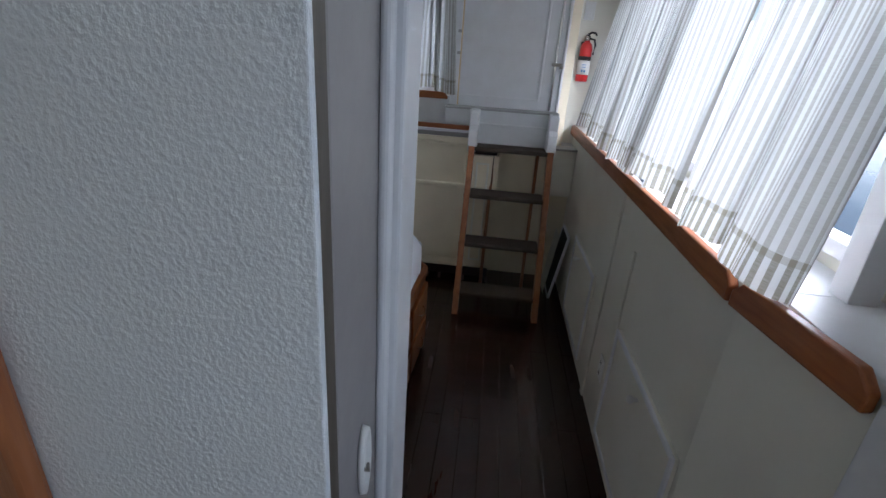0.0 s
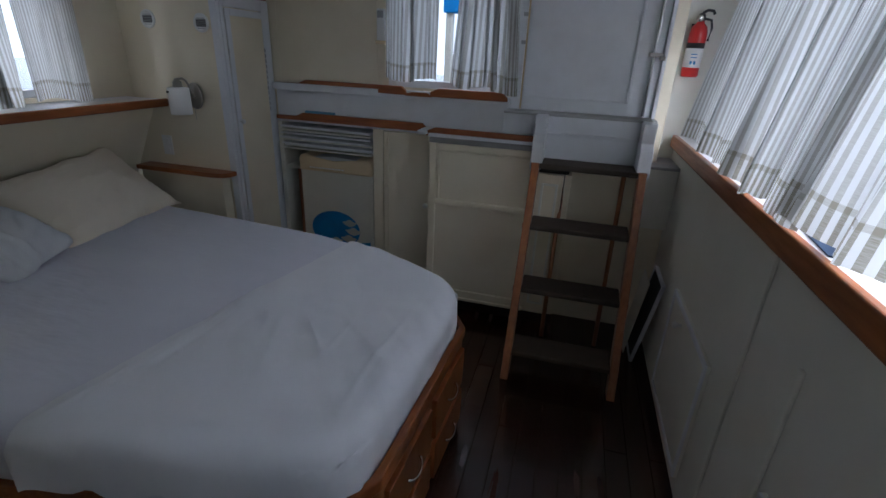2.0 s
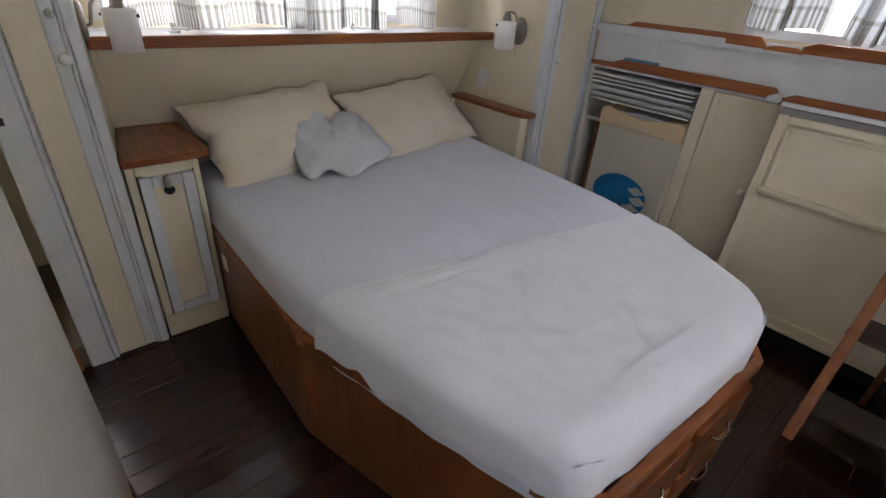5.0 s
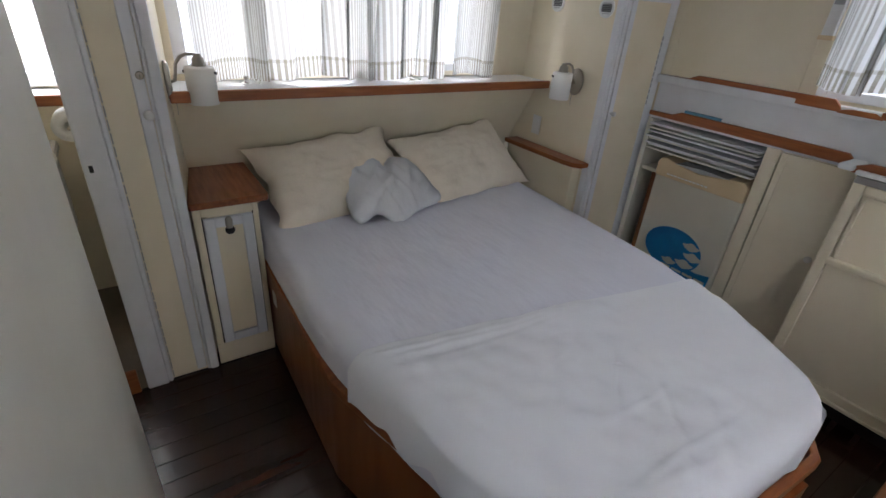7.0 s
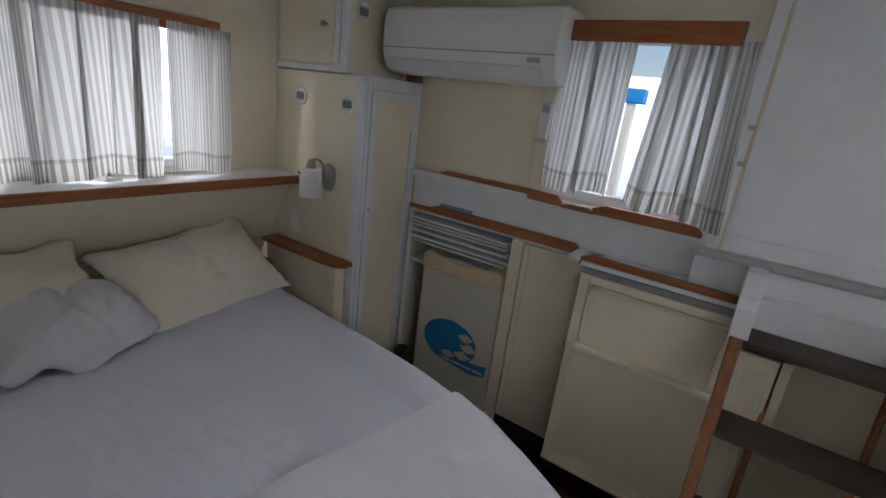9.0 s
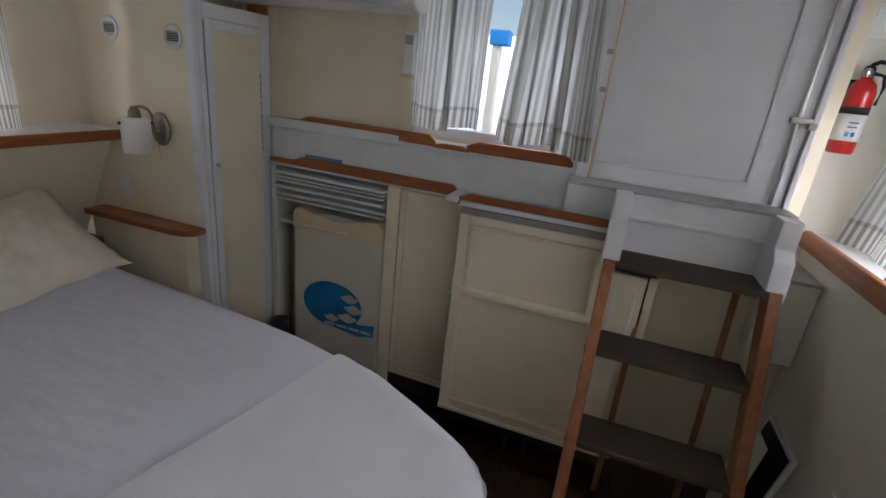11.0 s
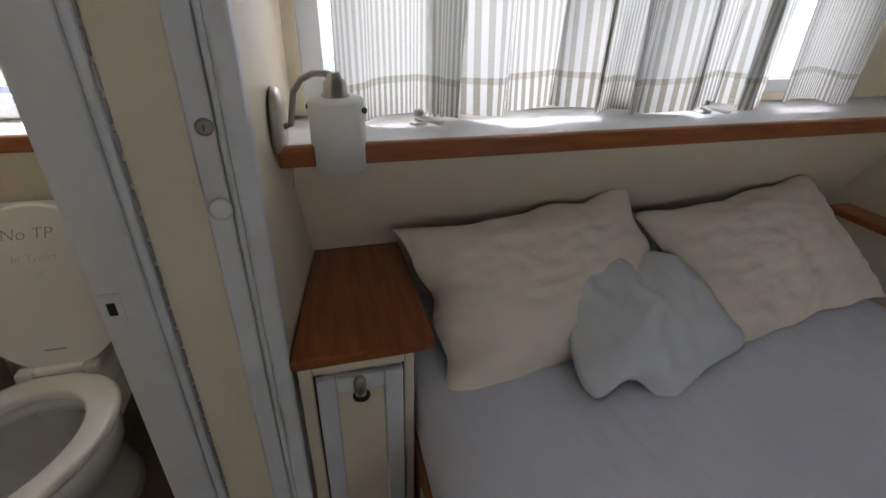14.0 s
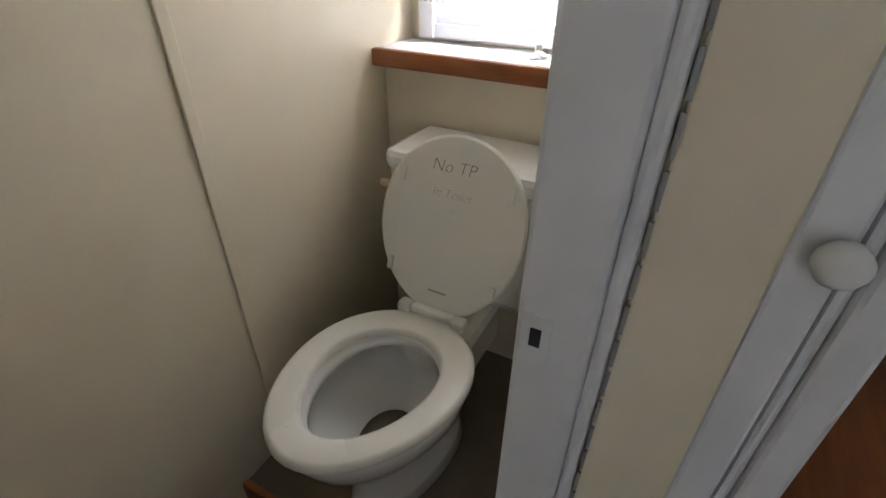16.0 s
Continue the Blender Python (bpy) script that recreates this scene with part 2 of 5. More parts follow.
def prism(name, outline, axis, lo, hi, mat, parent=None, bev=0.0, tag=None):
    """A flat outline of (a, b) pairs pushed from lo to hi along an axis (x: a=y b=z, y: a=x b=z, z: a=x b=y)."""
    bm = bmesh.new()
    put = {"x": lambda a, b, h: (h, a, b), "y": lambda a, b, h: (a, h, b), "z": lambda a, b, h: (a, b, h)}[axis]
    lo_v = [bm.verts.new(put(a, b, lo)) for a, b in outline]
    hi_v = [bm.verts.new(put(a, b, hi)) for a, b in outline]
    bm.faces.new(lo_v)
    bm.faces.new(hi_v)
    for i in range(len(outline)):
        j = (i + 1) % len(outline)
        bm.faces.new((lo_v[i], lo_v[j], hi_v[j], hi_v[i]))
    if bev:
        bmesh.ops.recalc_face_normals(bm, faces=bm.faces)
        bmesh.ops.bevel(bm, geom=list(bm.edges), offset=bev, segments=2, affect="EDGES", profile=0.5)
    return finish(name, bm, mat, parent, tag=tag)


def knob(parent, p, towards, mat=PLASTIC, r=0.017, name="knob"):
    m = Matrix.Translation(p) @ Vector(towards).to_track_quat("Z", "Y").to_matrix().to_4x4()
    return turned(name, [(r * 0.45, -0.002), (r * 0.45, 0.012), (r, 0.020), (r, 0.028), (r * 0.6, 0.034), (0.001, 0.035)], m, mat, parent, 16)


def curtain(name, a, b, z0, z1, folds, amp, label, group, flare=0.0, seed=1, droop=0.0, dense=1.6, reach=0.0):
    """A gathered cloth between two plan points a and b, hem at z0."""
    rnd = random.Random(seed)
    a, b = Vector(a), Vector(b)
    d = b - a
    w = d.length
    nrm = Vector((-d.y, d.x)).normalized()
    nu, nv = 220, 26
    ph = [rnd.uniform(0, 6.28) for _ in range(4)]
    bm = bmesh.new()
    uvl = bm.loops.layers.uv.new("UVMap")
    grid, uvs = [], {}
    for j in range(nv + 1):
        v = j / nv
        row, dist, prev = [], 0.0, None
        for i in range(nu + 1):
            u = i / nu
            uu = u + 0.02 * math.sin(6.28 * 2 * u + ph[0])
            k = amp * (0.45 + 0.55 * (1 - v)) if v < 0.93 else amp * 0.55
            off = k * (math.sin(6.28 * folds * uu + ph[1]) * 0.6 + 0.4 * math.sin(6.28 * folds * 0.47 * uu + ph[2]) + 0.25 * math.sin(6.28 * folds * 2.3 * uu + ph[3] + 2 * v))
            if v > 0.93:
                off += 0.006 * math.sin(6.28 * folds * 5 * u)
            spread = 1 + flare * (1 - v)
            turn = 6.28 * folds * uu + ph[1] + 0.5 * v
            slide = 0.75 * amp * math.sin(2 * turn) * (0.35 + 0.65 * abs(math.sin(turn * 0.37 + ph[3])))
            off += reach * (1 - v)
            p = a + d * (0.5 + (u - 0.5) * spread) + d.normalized() * slide * min(1.0, 6 * u, 6 * (1 - u)) + nrm * off
            z = z0 + (z1 - z0) * v + (1 - v) * (0.014 * math.sin(6.28 * folds * 0.5 * uu + ph[2]) + droop * u)
            q = Vector((p.x, p.y, z))
            row.append(bm.verts.new(q))
            uvs[row[-1]] = (u * w * dense, v * (z1 - z0))
        grid.append(row)
    for j in range(nv):
        for i in range(nu):
            f = bm.faces.new((grid[j][i], grid[j][i + 1], grid[j + 1][i + 1], grid[j + 1][i]))
            for lp in f.loops:
                lp[uvl].uv = uvs[lp.vert]
    return finish(name, bm, CLOTH, None, True, dict(label=label, category="curtain", group=group))


def panel_door(name, plane, at, u0, u1, z0, z1, out, parent, frame_mat=WHITE, infill=CREAM, w=0.045, t=0.018, mid=()):
    """A framed flat door. plane x: the door lies at x = at and runs along y; plane y: at y = at along x. out: the sign of its front."""
    def spec(a0, a1, b0, b1, d0, d1):
        lo, hi = sorted((at + out * d0, at + out * d1))
        return (lo, hi, a0, a1, b0, b1) if plane == "x" else (a0, a1, lo, hi, b0, b1)
    boxes(name, [spec(u0 + w * 0.8, u1 - w * 0.8, z0 + w * 0.8, z1 - w * 0.8, 0.0, t * 0.5)], infill, parent)
    bars = [spec(u0, u0 + w, z0, z1, 0, t), spec(u1 - w, u1, z0, z1, 0, t), spec(u0 + w, u1 - w, z0, z0 + w, 0, t), spec(u0 + w, u1 - w, z1 - w, z1, 0, t)]
    return boxes("door_frame", bars, frame_mat, parent, 0.004)


# ---- the shell ----
H = 2.25
floor = structure("floor", [(-1.9, 1.55, 0.2, 4.9, -0.12, -0.018)], GAPSHADE, "dark timber floor under the planks")
bm = bmesh.new()
for k in range(14):
    xa, xb = -2.4 + k * 4.2 / 14, -2.4 + (k + 1) * 4.2 / 14
    za, zb = 2.2 - 0.05 * xa * xa, 2.2 - 0.05 * xb * xb
    vs = [bm.verts.new(p) for p in ((xa, 0, za), (xb, 0, zb), (xb, 5, zb), (xa, 5, za), (xa, 0, za + 0.08), (xb, 0, zb + 0.08), (xb, 5, zb + 0.08), (xa, 5, za + 0.08))]
    bm.faces.new(vs[:4]); bm.faces.new(vs[4:])
    for q in ((0, 1, 5, 4), (2, 3, 7, 6)):
        bm.faces.new([vs[i] for i in q])
finish("ceiling", bm, CEIL, None, False, dict(label="cambered white painted cabin ceiling", category="ceiling", kind="structure"))

# starboard side: low wall, shelf, window wall
RX = 1.30
structure("wall_starboard_low", [(RX, RX + 0.05, 2.07, 4.66, 0, 1.095)], WALLWHITE, "off-white painted low side wall with locker doors")
structure("sill_starboard", [(RX - 0.004, 1.62, 2.05, 4.66, 1.098, 1.122), (1.345, 1.62, 1.66, 2.05, 1.098, 1.1215)], WHITE, "white painted window shelf along the side")
structure("wall_starboard_high", [(1.56, 1.62, 1.64, 2.05, 1.10, H), (1.56, 1.62, 4.25, 4.66, 1.10, H), (1.56, 1.62, 2.05, 4.25, 1.10, 1.16), (1.56, 1.62, 2.05, 4.25, 1.98, H)], WALLWHITE, "off-white painted window wall")
structure("window_frame_starboard", [(1.53, 1.60, 2.05, 2.11, 1.16, 1.98), (1.53, 1.60, 4.19, 4.25, 1.16, 1.98), (1.535, 1.595, 2.11, 4.19, 1.16, 1.20), (1.535, 1.595, 2.11, 4.19, 1.94, 1.98), (1.54, 1.59, 3.12, 3.18, 1.20, 1.94), (1.47, 1.53, 2.02, 2.08, 1.10, H)], WHITE, "white painted window frame")
for ya, yb in ((2.11, 3.12), (3.18, 4.19)):
    g = boxes("window_pane", [(1.562, 1.568, ya, yb, 1.20, 1.94)], GLASS, None, 0, dict(label="clear window pane in a white frame", category="window", kind="structure"))
    g.visible_shadow = False
prism("wall_starboard_near", [(1.30, 2.07), (1.352, 1.72), (1.41, 1.72), (1.355, 2.07)], "z", 0, 1.096, WALLWHITE, None, 0, dict(label="off-white painted low side wall", category="wall", kind="structure"))
structure("jamb_starboard", [(1.335, 1.42, 1.62, 1.72, 0, 1.10), (1.42, 1.62, 1.62, 1.66, 0, H), (1.345, 1.42, 1.60, 1.64, 1.10, H)], WHITE, "white painted door post")
# Unseen walls added around the passage; the opening lets the extra lamp in
structure("wall_passage_starboard", [(1.35, 1.41, 0.2, 1.62, 0, 1.0), (1.35, 1.41, 0.2, 0.5, 1.0, H), (1.35, 1.41, 1.40, 1.62, 1.0, H), (1.35, 1.41, 0.5, 1.40, 1.9, H)], WALLWHITE, "unseen off-white passage wall with an opening for an added lamp")
structure("wall_passage_back", [(-0.6, 1.62, 0.14, 0.20, 0, H)], WALLWHITE, "unseen off-white wall added to close off the passage")

# port side: window wall above the bed
# Runs on unseen behind the corner cabinets to stop a light leak
structure("wall_port_high", [(-1.78, -1.72, 2.04, 2.13, 1.19, H), (-1.78, -1.72, 3.66, 4.55, 1.19, H), (-1.78, -1.72, 2.13, 3.66, 1.88, H), (-1.78, -1.72, 2.13, 3.66, 1.19, 1.215)], CREAM, "cream painted cabin side above the bed")
bm = bmesh.new()
vs = [bm.verts.new(p) for p in ((-1.59, 2.045, 1.14), (-1.59, 4.03, 1.14), (-1.93, 4.03, 0.5), (-1.93, 2.045, 0.5), (-1.66, 2.045, 1.14), (-1.66, 4.03, 1.14), (-2.0, 4.03, 0.5), (-2.0, 2.045, 0.5))]
for q in ((0, 1, 2, 3), (4, 5, 6, 7), (0, 1, 5, 4), (2, 3, 7, 6), (0, 3, 7, 4), (1, 2, 6, 5)):
    bm.faces.new([vs[i] for i in q])
finish("wall_port_low", bm, CREAM, None, False, dict(label="cream painted sloping side behind the pillows", category="wall", kind="structure"))
# Unseen boxes and cover added to keep sky light out behind the wall
structure("hull_port", [(-2.5, -1.96, 2.04, 4.8, -0.1, 0.5), (-2.1, -2.02, 2.04, 4.8, 0.5, 1.2), (-2.1, -1.782, 2.0, 4.8, 1.15, 1.188)], CREAM, "unseen cream hull boxes that shut out light behind the bed")
structure("sill_port", [(-1.78, -1.50, 2.07, 4.028, 1.145, 1.184)], WHITE, "white painted window shelf above the bed")
structure("trim_port", [(-1.498, -1.478, 2.07, 4.028, 1.147, 1.190)], TEAK, "varnished wooden edge of the window shelf", 0.006)
structure("window_frame_port", [(-1.77, -1.73, 2.13, 2.18, 1.215, 1.88), (-1.77, -1.73, 3.61, 3.66, 1.215, 1.88), (-1.77, -1.73, 2.18, 3.61, 1.215, 1.25), (-1.77, -1.73, 2.18, 3.61, 1.84, 1.88), (-1.765, -1.735, 2.86, 2.94, 1.25, 1.84)], WHITE, "white painted window frame above the bed")
for ya, yb in ((2.18, 2.86), (2.94, 3.61)):
    g = boxes("window_pane", [(-1.755, -1.749, ya, yb, 1.25, 1.84)], GLASS, None, 0, dict(label="clear window pane in a white frame", category="window", kind="structure"))
    g.visible_shadow = False

# forward wall with its window and the hatch door
FY = 4.47
structure("wall_forward", [(-1.25, -1.03, FY, FY + 0.06, 0, H), (-1.03, -0.39, FY, FY + 0.06, 1.06, H), (-0.39, -0.32, FY, FY + 0.06, 0, H), (-0.32, 0.36, FY, FY + 0.06, 0, 1.30), (-0.32, 0.36, FY, FY + 0.06, 2.0, H), (0.36, 0.42, FY, FY + 0.06, 0, H), (0.42, 1.20, 4.50, 4.56, 0, H)], CREAM, "cream painted forward wall")
structure("wall_forward_side", [(1.13, 1.62, 4.66, 4.72, 0, H), (1.13, 1.19, 4.56, 4.66, 0, H)], WALLWHITE, "off-white wall beside the hatch")
structure("window_frame_forward", [(-0.32, -0.28, FY - 0.005, FY + 0.05, 1.30, 2.0), (0.32, 0.36, FY - 0.005, FY + 0.05, 1.30, 2.0), (-0.28, 0.32, FY - 0.005, FY + 0.05, 1.30, 1.34), (-0.28, 0.32, FY - 0.005, FY + 0.05, 1.96, 2.0)], WHITE, "white painted window frame")
g = boxes("window_pane", [(-0.28, 0.32, FY + 0.02, FY + 0.026, 1.34, 1.96)], GLASS, None, 0, dict(label="clear window pane in a white frame", category="window", kind="structure"))
g.visible_shadow = False
structure("shelf_forward_upper", [(-1.06, 0.40, 4.41, FY, 1.245, 1.285)], WHITE, "white painted window ledge")

# partition beside the door, and the narrow wall to the washroom
structure("partition", [(-0.10, 0.585, 1.70, 1.775, 0, H)], WALLWHITE, "cream painted partition wall")
# Post face gets its shade from the darker grey; its edges stay white
structure("jamb_port", [(0.535, 0.583, 1.478, 1.782, 0, H)], SHADEGREY, "worn door post, its grey darkened for shade", 0.006)
structure("trim_jamb_port", [(0.583, 0.597, 1.652, 1.683, 0, H), (0.585, 0.608, 1.685, 1.80, 0, H), (0.535, 0.585, 1.782, 1.80, 0, H)], WHITE, "white painted moulded edges of the door post", 0.005)
structure("panel_pebbled", [(-0.6, 0.592, 1.418, 1.430, 0.0, H)], TEXTURED, "white pebbled panel with a worn edge")
# Strip fills the dark gap by the post; its shade is painted brown
structure("post_shadowed", [(0.50, 0.586, 1.430, 1.472, 0, H)], POSTBROWN, "dark brown strip for the shaded gap between panel and door post")
structure("trim_passage", [(0.229, 0.279, 1.39, 1.418, 0, H)], TEAKZ, "varnished wooden upright on the pebbled panel", 0.008)

# washroom
structure("wall_washroom_aft", [(-2.25, -0.55, 1.012, 1.072, 0, H)], CREAM, "cream painted washroom wall")
structure("trim_washroom", [(-1.486, -1.460, 1.072, 1.079, 0.13, H)], CREAM, "painted joint strip on the washroom wall", 0.003)
# Unseen wall, run on through the passage to block outside light
structure("wall_washroom_side", [(-0.61, -0.55, 0.2, 1.735, 0, H)], CREAM, "cream painted washroom wall")
structure("wall_washroom_fore", [(-2.25, -1.40, 1.80, 1.85, 0, H)], CREAM, "cream painted wall behind the closet")
structure("wall_washroom_outer", [(-2.14, -2.09, 1.074, 1.80, 0, 1.06), (-2.30, -2.24, 1.074, 1.80, 1.06, 1.10), (-2.30, -2.24, 1.074, 1.80, 1.75, H), (-2.30, -2.24, 1.074, 1.12, 1.10, 1.75)], CREAM, "cream painted washroom side")
structure("sill_washroom", [(-2.24, -2.05, 1.074, 1.80, 1.06, 1.088)], WHITE, "white window shelf in the washroom")
structure("trim_washroom_sill", [(-2.05, -2.028, 1.074, 1.80, 1.047, 1.092)], TEAK, "varnished wooden edge of the washroom shelf", 0.005)
structure("window_frame_washroom", [(-2.28, -2.20, 1.12, 1.165, 1.10, 1.75), (-2.28, -2.21, 1.165, 1.80, 1.10, 1.135), (-2.275, -2.225, 1.165, 1.80, 1.135, 1.155), (-2.275, -2.235, 1.165, 1.205, 1.155, 1.75)], WHITE, "white washroom window frame")
g = boxes("window_pane", [(-2.256, -2.25, 1.205, 1.80, 1.155, 1.75)], GLASS, None, 0, dict(label="clear pane of the washroom window", category="window", kind="structure"))
g.visible_shadow = False
structure("floor_washroom", [(-2.1, -1.335, 1.074, 1.80, 0, 0.105)], VINYL, "raised brown washroom floor")
structure("trim_step", [(-1.335, -1.315, 1.074, 1.74, 0.0, 0.115)], TEAK, "varnished edge of the washroom step", 0.004)

# closet and post between washroom and bed
structure("closet_front", [(-1.40, -1.345, 1.80, 2.045, 0, H)], CREAM, "cream painted closet wall beside the bed")
prism("wall_closet_side", [(-1.40, 2.0), (-1.345, 2.0), (-1.345, 2.044), (-1.80, 2.112), (-2.0, 2.112), (-2.0, 2.0)], "z", 0, H, CREAM, None, 0, dict(label="cream painted closet side by the bed", category="wall", kind="structure"))
structure("post_washroom", [(-1.40, -1.318, 1.765, 1.845, 0, H), (-1.345, -1.325, 1.845, 1.862, 0, H)], WHITE, "white painted door post with latch plate", 0.006)
structure("post_closet", [(-1.40, -1.325, 2.012, 2.047, 0, H), (-1.345, -1.332, 2.0, 2.012, 0, H)], WHITE, "white painted corner moulding", 0.006)

# ---- closet door ----
cl = thing("closet_door", (-1.345, 1.92, 0.02), "cream closet door with white edge, knob and lock", "door")
boxes("leaf", [(-1.343, -1.333, 1.866, 1.998, 0.02, 2.0)], CREAM, cl)
boxes("edge_strip", [(-1.343, -1.328, 1.960, 1.998, 0.02, 2.0)], WHITE, cl, 0.004)
boxes("piano_hinge", [(-1.332, -1.328, 1.864, 1.868, 0.02 + 0.045 * k, 0.055 + 0.045 * k) for k in range(44)], GREYPLASTIC, cl, 0)
knob(cl, (-1.330, 1.987, 1.147), (1, 0, 0), PLASTIC, 0.0175)
turned("lock", [(0.013, 0), (0.013, 0.006), (0.009, 0.008), (0.001, 0.008)], pose(-1.328, 1.985, 1.272, 0, 90, 0), NICKEL, cl, 16)
# Keyhole is a black sliver; its inner shade is only colour
boxes("keyhole", [(-1.3205, -1.319, 1.9842, 1.9858, 1.267, 1.277)], BLACK, cl, 0)
lp = thing("latch_plate", (-1.318, 1.788, 0.978), "painted-over latch plate in a white post", "latch")
boxes("plate", [(-1.320, -1.316, 1.772, 1.804, 0.945, 1.010)], WHITE, lp, 0.001)
# Black block painted as the shaded inside of the slot
boxes("slot", [(-1.317, -1.3145, 1.782, 1.794, 0.968, 0.992)], BLACK, lp, 0)

# ---- washroom door, slid open along the partition ----
wd = thing("washroom_door", (-0.42, 1.735, 0.02), "cream painted door standing open, latch in its edge", "door")
boxes("leaf", [(-0.715, -0.10, 1.735, 1.772, 0.02, 2.02)], WALLWHITE, wd, 0.004)
boxes("latch_plate", [(-0.718, -0.714, 1.742, 1.766, 0.90, 1.06)], NICKEL, wd, 0.001)
tube("handle", [(-0.68, 1.735, 1.26), (-0.70, 1.71, 1.26), (-0.73, 1.695, 1.24), (-0.745, 1.69, 1.19), (-0.73, 1.695, 1.14), (-0.70, 1.71, 1.115), (-0.68, 1.735, 1.115)], 0.011, PLASTIC, wd)

# ---- bedside cabinet ----
ns = thing("bedside_cabinet", (-1.52, 2.19, 0), "cream bedside cabinet with brown wooden top", "cabinet")
boxes("body", [(-1.70, -1.352, 2.105, 2.305, 0, 0.778), (-1.352, -1.342, 2.056, 2.305, 0, 0.11), (-1.352, -1.342, 2.056, 2.085, 0.11, 0.778), (-1.352, -1.342, 2.282, 2.305, 0.11, 0.778), (-1.352, -1.342, 2.085, 2.282, 0.735, 0.778)], CREAM, ns)
prism("top", [(-1.79, 2.114), (-1.345, 2.048), (-1.315, 2.046), (-1.315, 2.325), (-1.32, 2.342), (-1.335, 2.35), (-1.79, 2.35)], "z", 0.778, 0.806, TEAKX, ns, 0.005)
panel_door("door", "x", -1.346, 2.09, 2.277, 0.12, 0.73, 1, ns, WHITE, CREAM, 0.042, 0.02)
# Black strips stand in for the shade along both door edges
boxes("door_gap_shade", [(-1.3425, -1.3415, 2.086, 2.09, 0.11, 0.735), (-1.3425, -1.3415, 2.277, 2.281, 0.11, 0.735)], GAPSHADE, ns, 0)
# Black disc on the door, giving the hole's shade by colour
turned("finger_hole", [(0.019, 0), (0.019, 0.003), (0.001, 0.0031)], pose(-1.3275, 2.183, 0.672, 0, 90, 0), BLACK, ns, 20)
turned("catch", [(0.012, -0.022), (0.014, -0.01), (0.014, 0.014), (0.009, 0.024), (0.001, 0.026)], pose(-1.318, 2.181, 0.709, 0, 0, 0), NICKEL, ns, 14)

# ---- bed ----
BED = [(-1.84, 2.325), (-1.30, 2.315), (-0.52, 2.296), (0.28, 2.475), (0.365, 2.56), (0.41, 3.37), (0.33, 3.50), (-0.20, 3.76), (-1.30, 3.86), (-1.84, 3.87)]


def rounded(points, times=3):
    for _ in range(times):
        out = []
        for i, p in enumerate(points):
            q = points[(i + 1) % len(points)]
            out += [(p[0] * 0.8 + q[0] * 0.2, p[1] * 0.8 + q[1] * 0.2), (p[0] * 0.2 + q[0] * 0.8, p[1] * 0.2 + q[1] * 0.8)]
        points = out
    return points


def dense(points, step=0.03):
    out = []
    for i, p in enumerate(points):
        q = points[(i + 1) % len(points)]
        n = max(1, int(math.dist(p, q) / step))
        out += [(p[0] + (q[0] - p[0]) * k / n, p[1] + (q[1] - p[1]) * k / n) for k in range(n)]
    return out


def grown(points, d):
    out = []
    for i, p in enumerate(points):
        a, b = points[i - 1], points[(i + 1) % len(points)]
        t = Vector((b[0] - a[0], b[1] - a[1])).normalized()
        out.append((p[0] + t.y * d, p[1] - t.x * d))
    return out


def edge_distance(p, outline):
    best = 9.0
    for i, a in enumerate(outline):
        b = outline[(i + 1) % len(outline)]
        ax, ay = b[0] - a[0], b[1] - a[1]
        l2 = ax * ax + ay * ay
        s = 0 if l2 == 0 else max(0, min(1, ((p[0] - a[0]) * ax + (p[1] - a[1]) * ay) / l2))
        best = min(best, math.hypot(p[0] - a[0] - s * ax, p[1] - a[1] - s * ay))
    return best


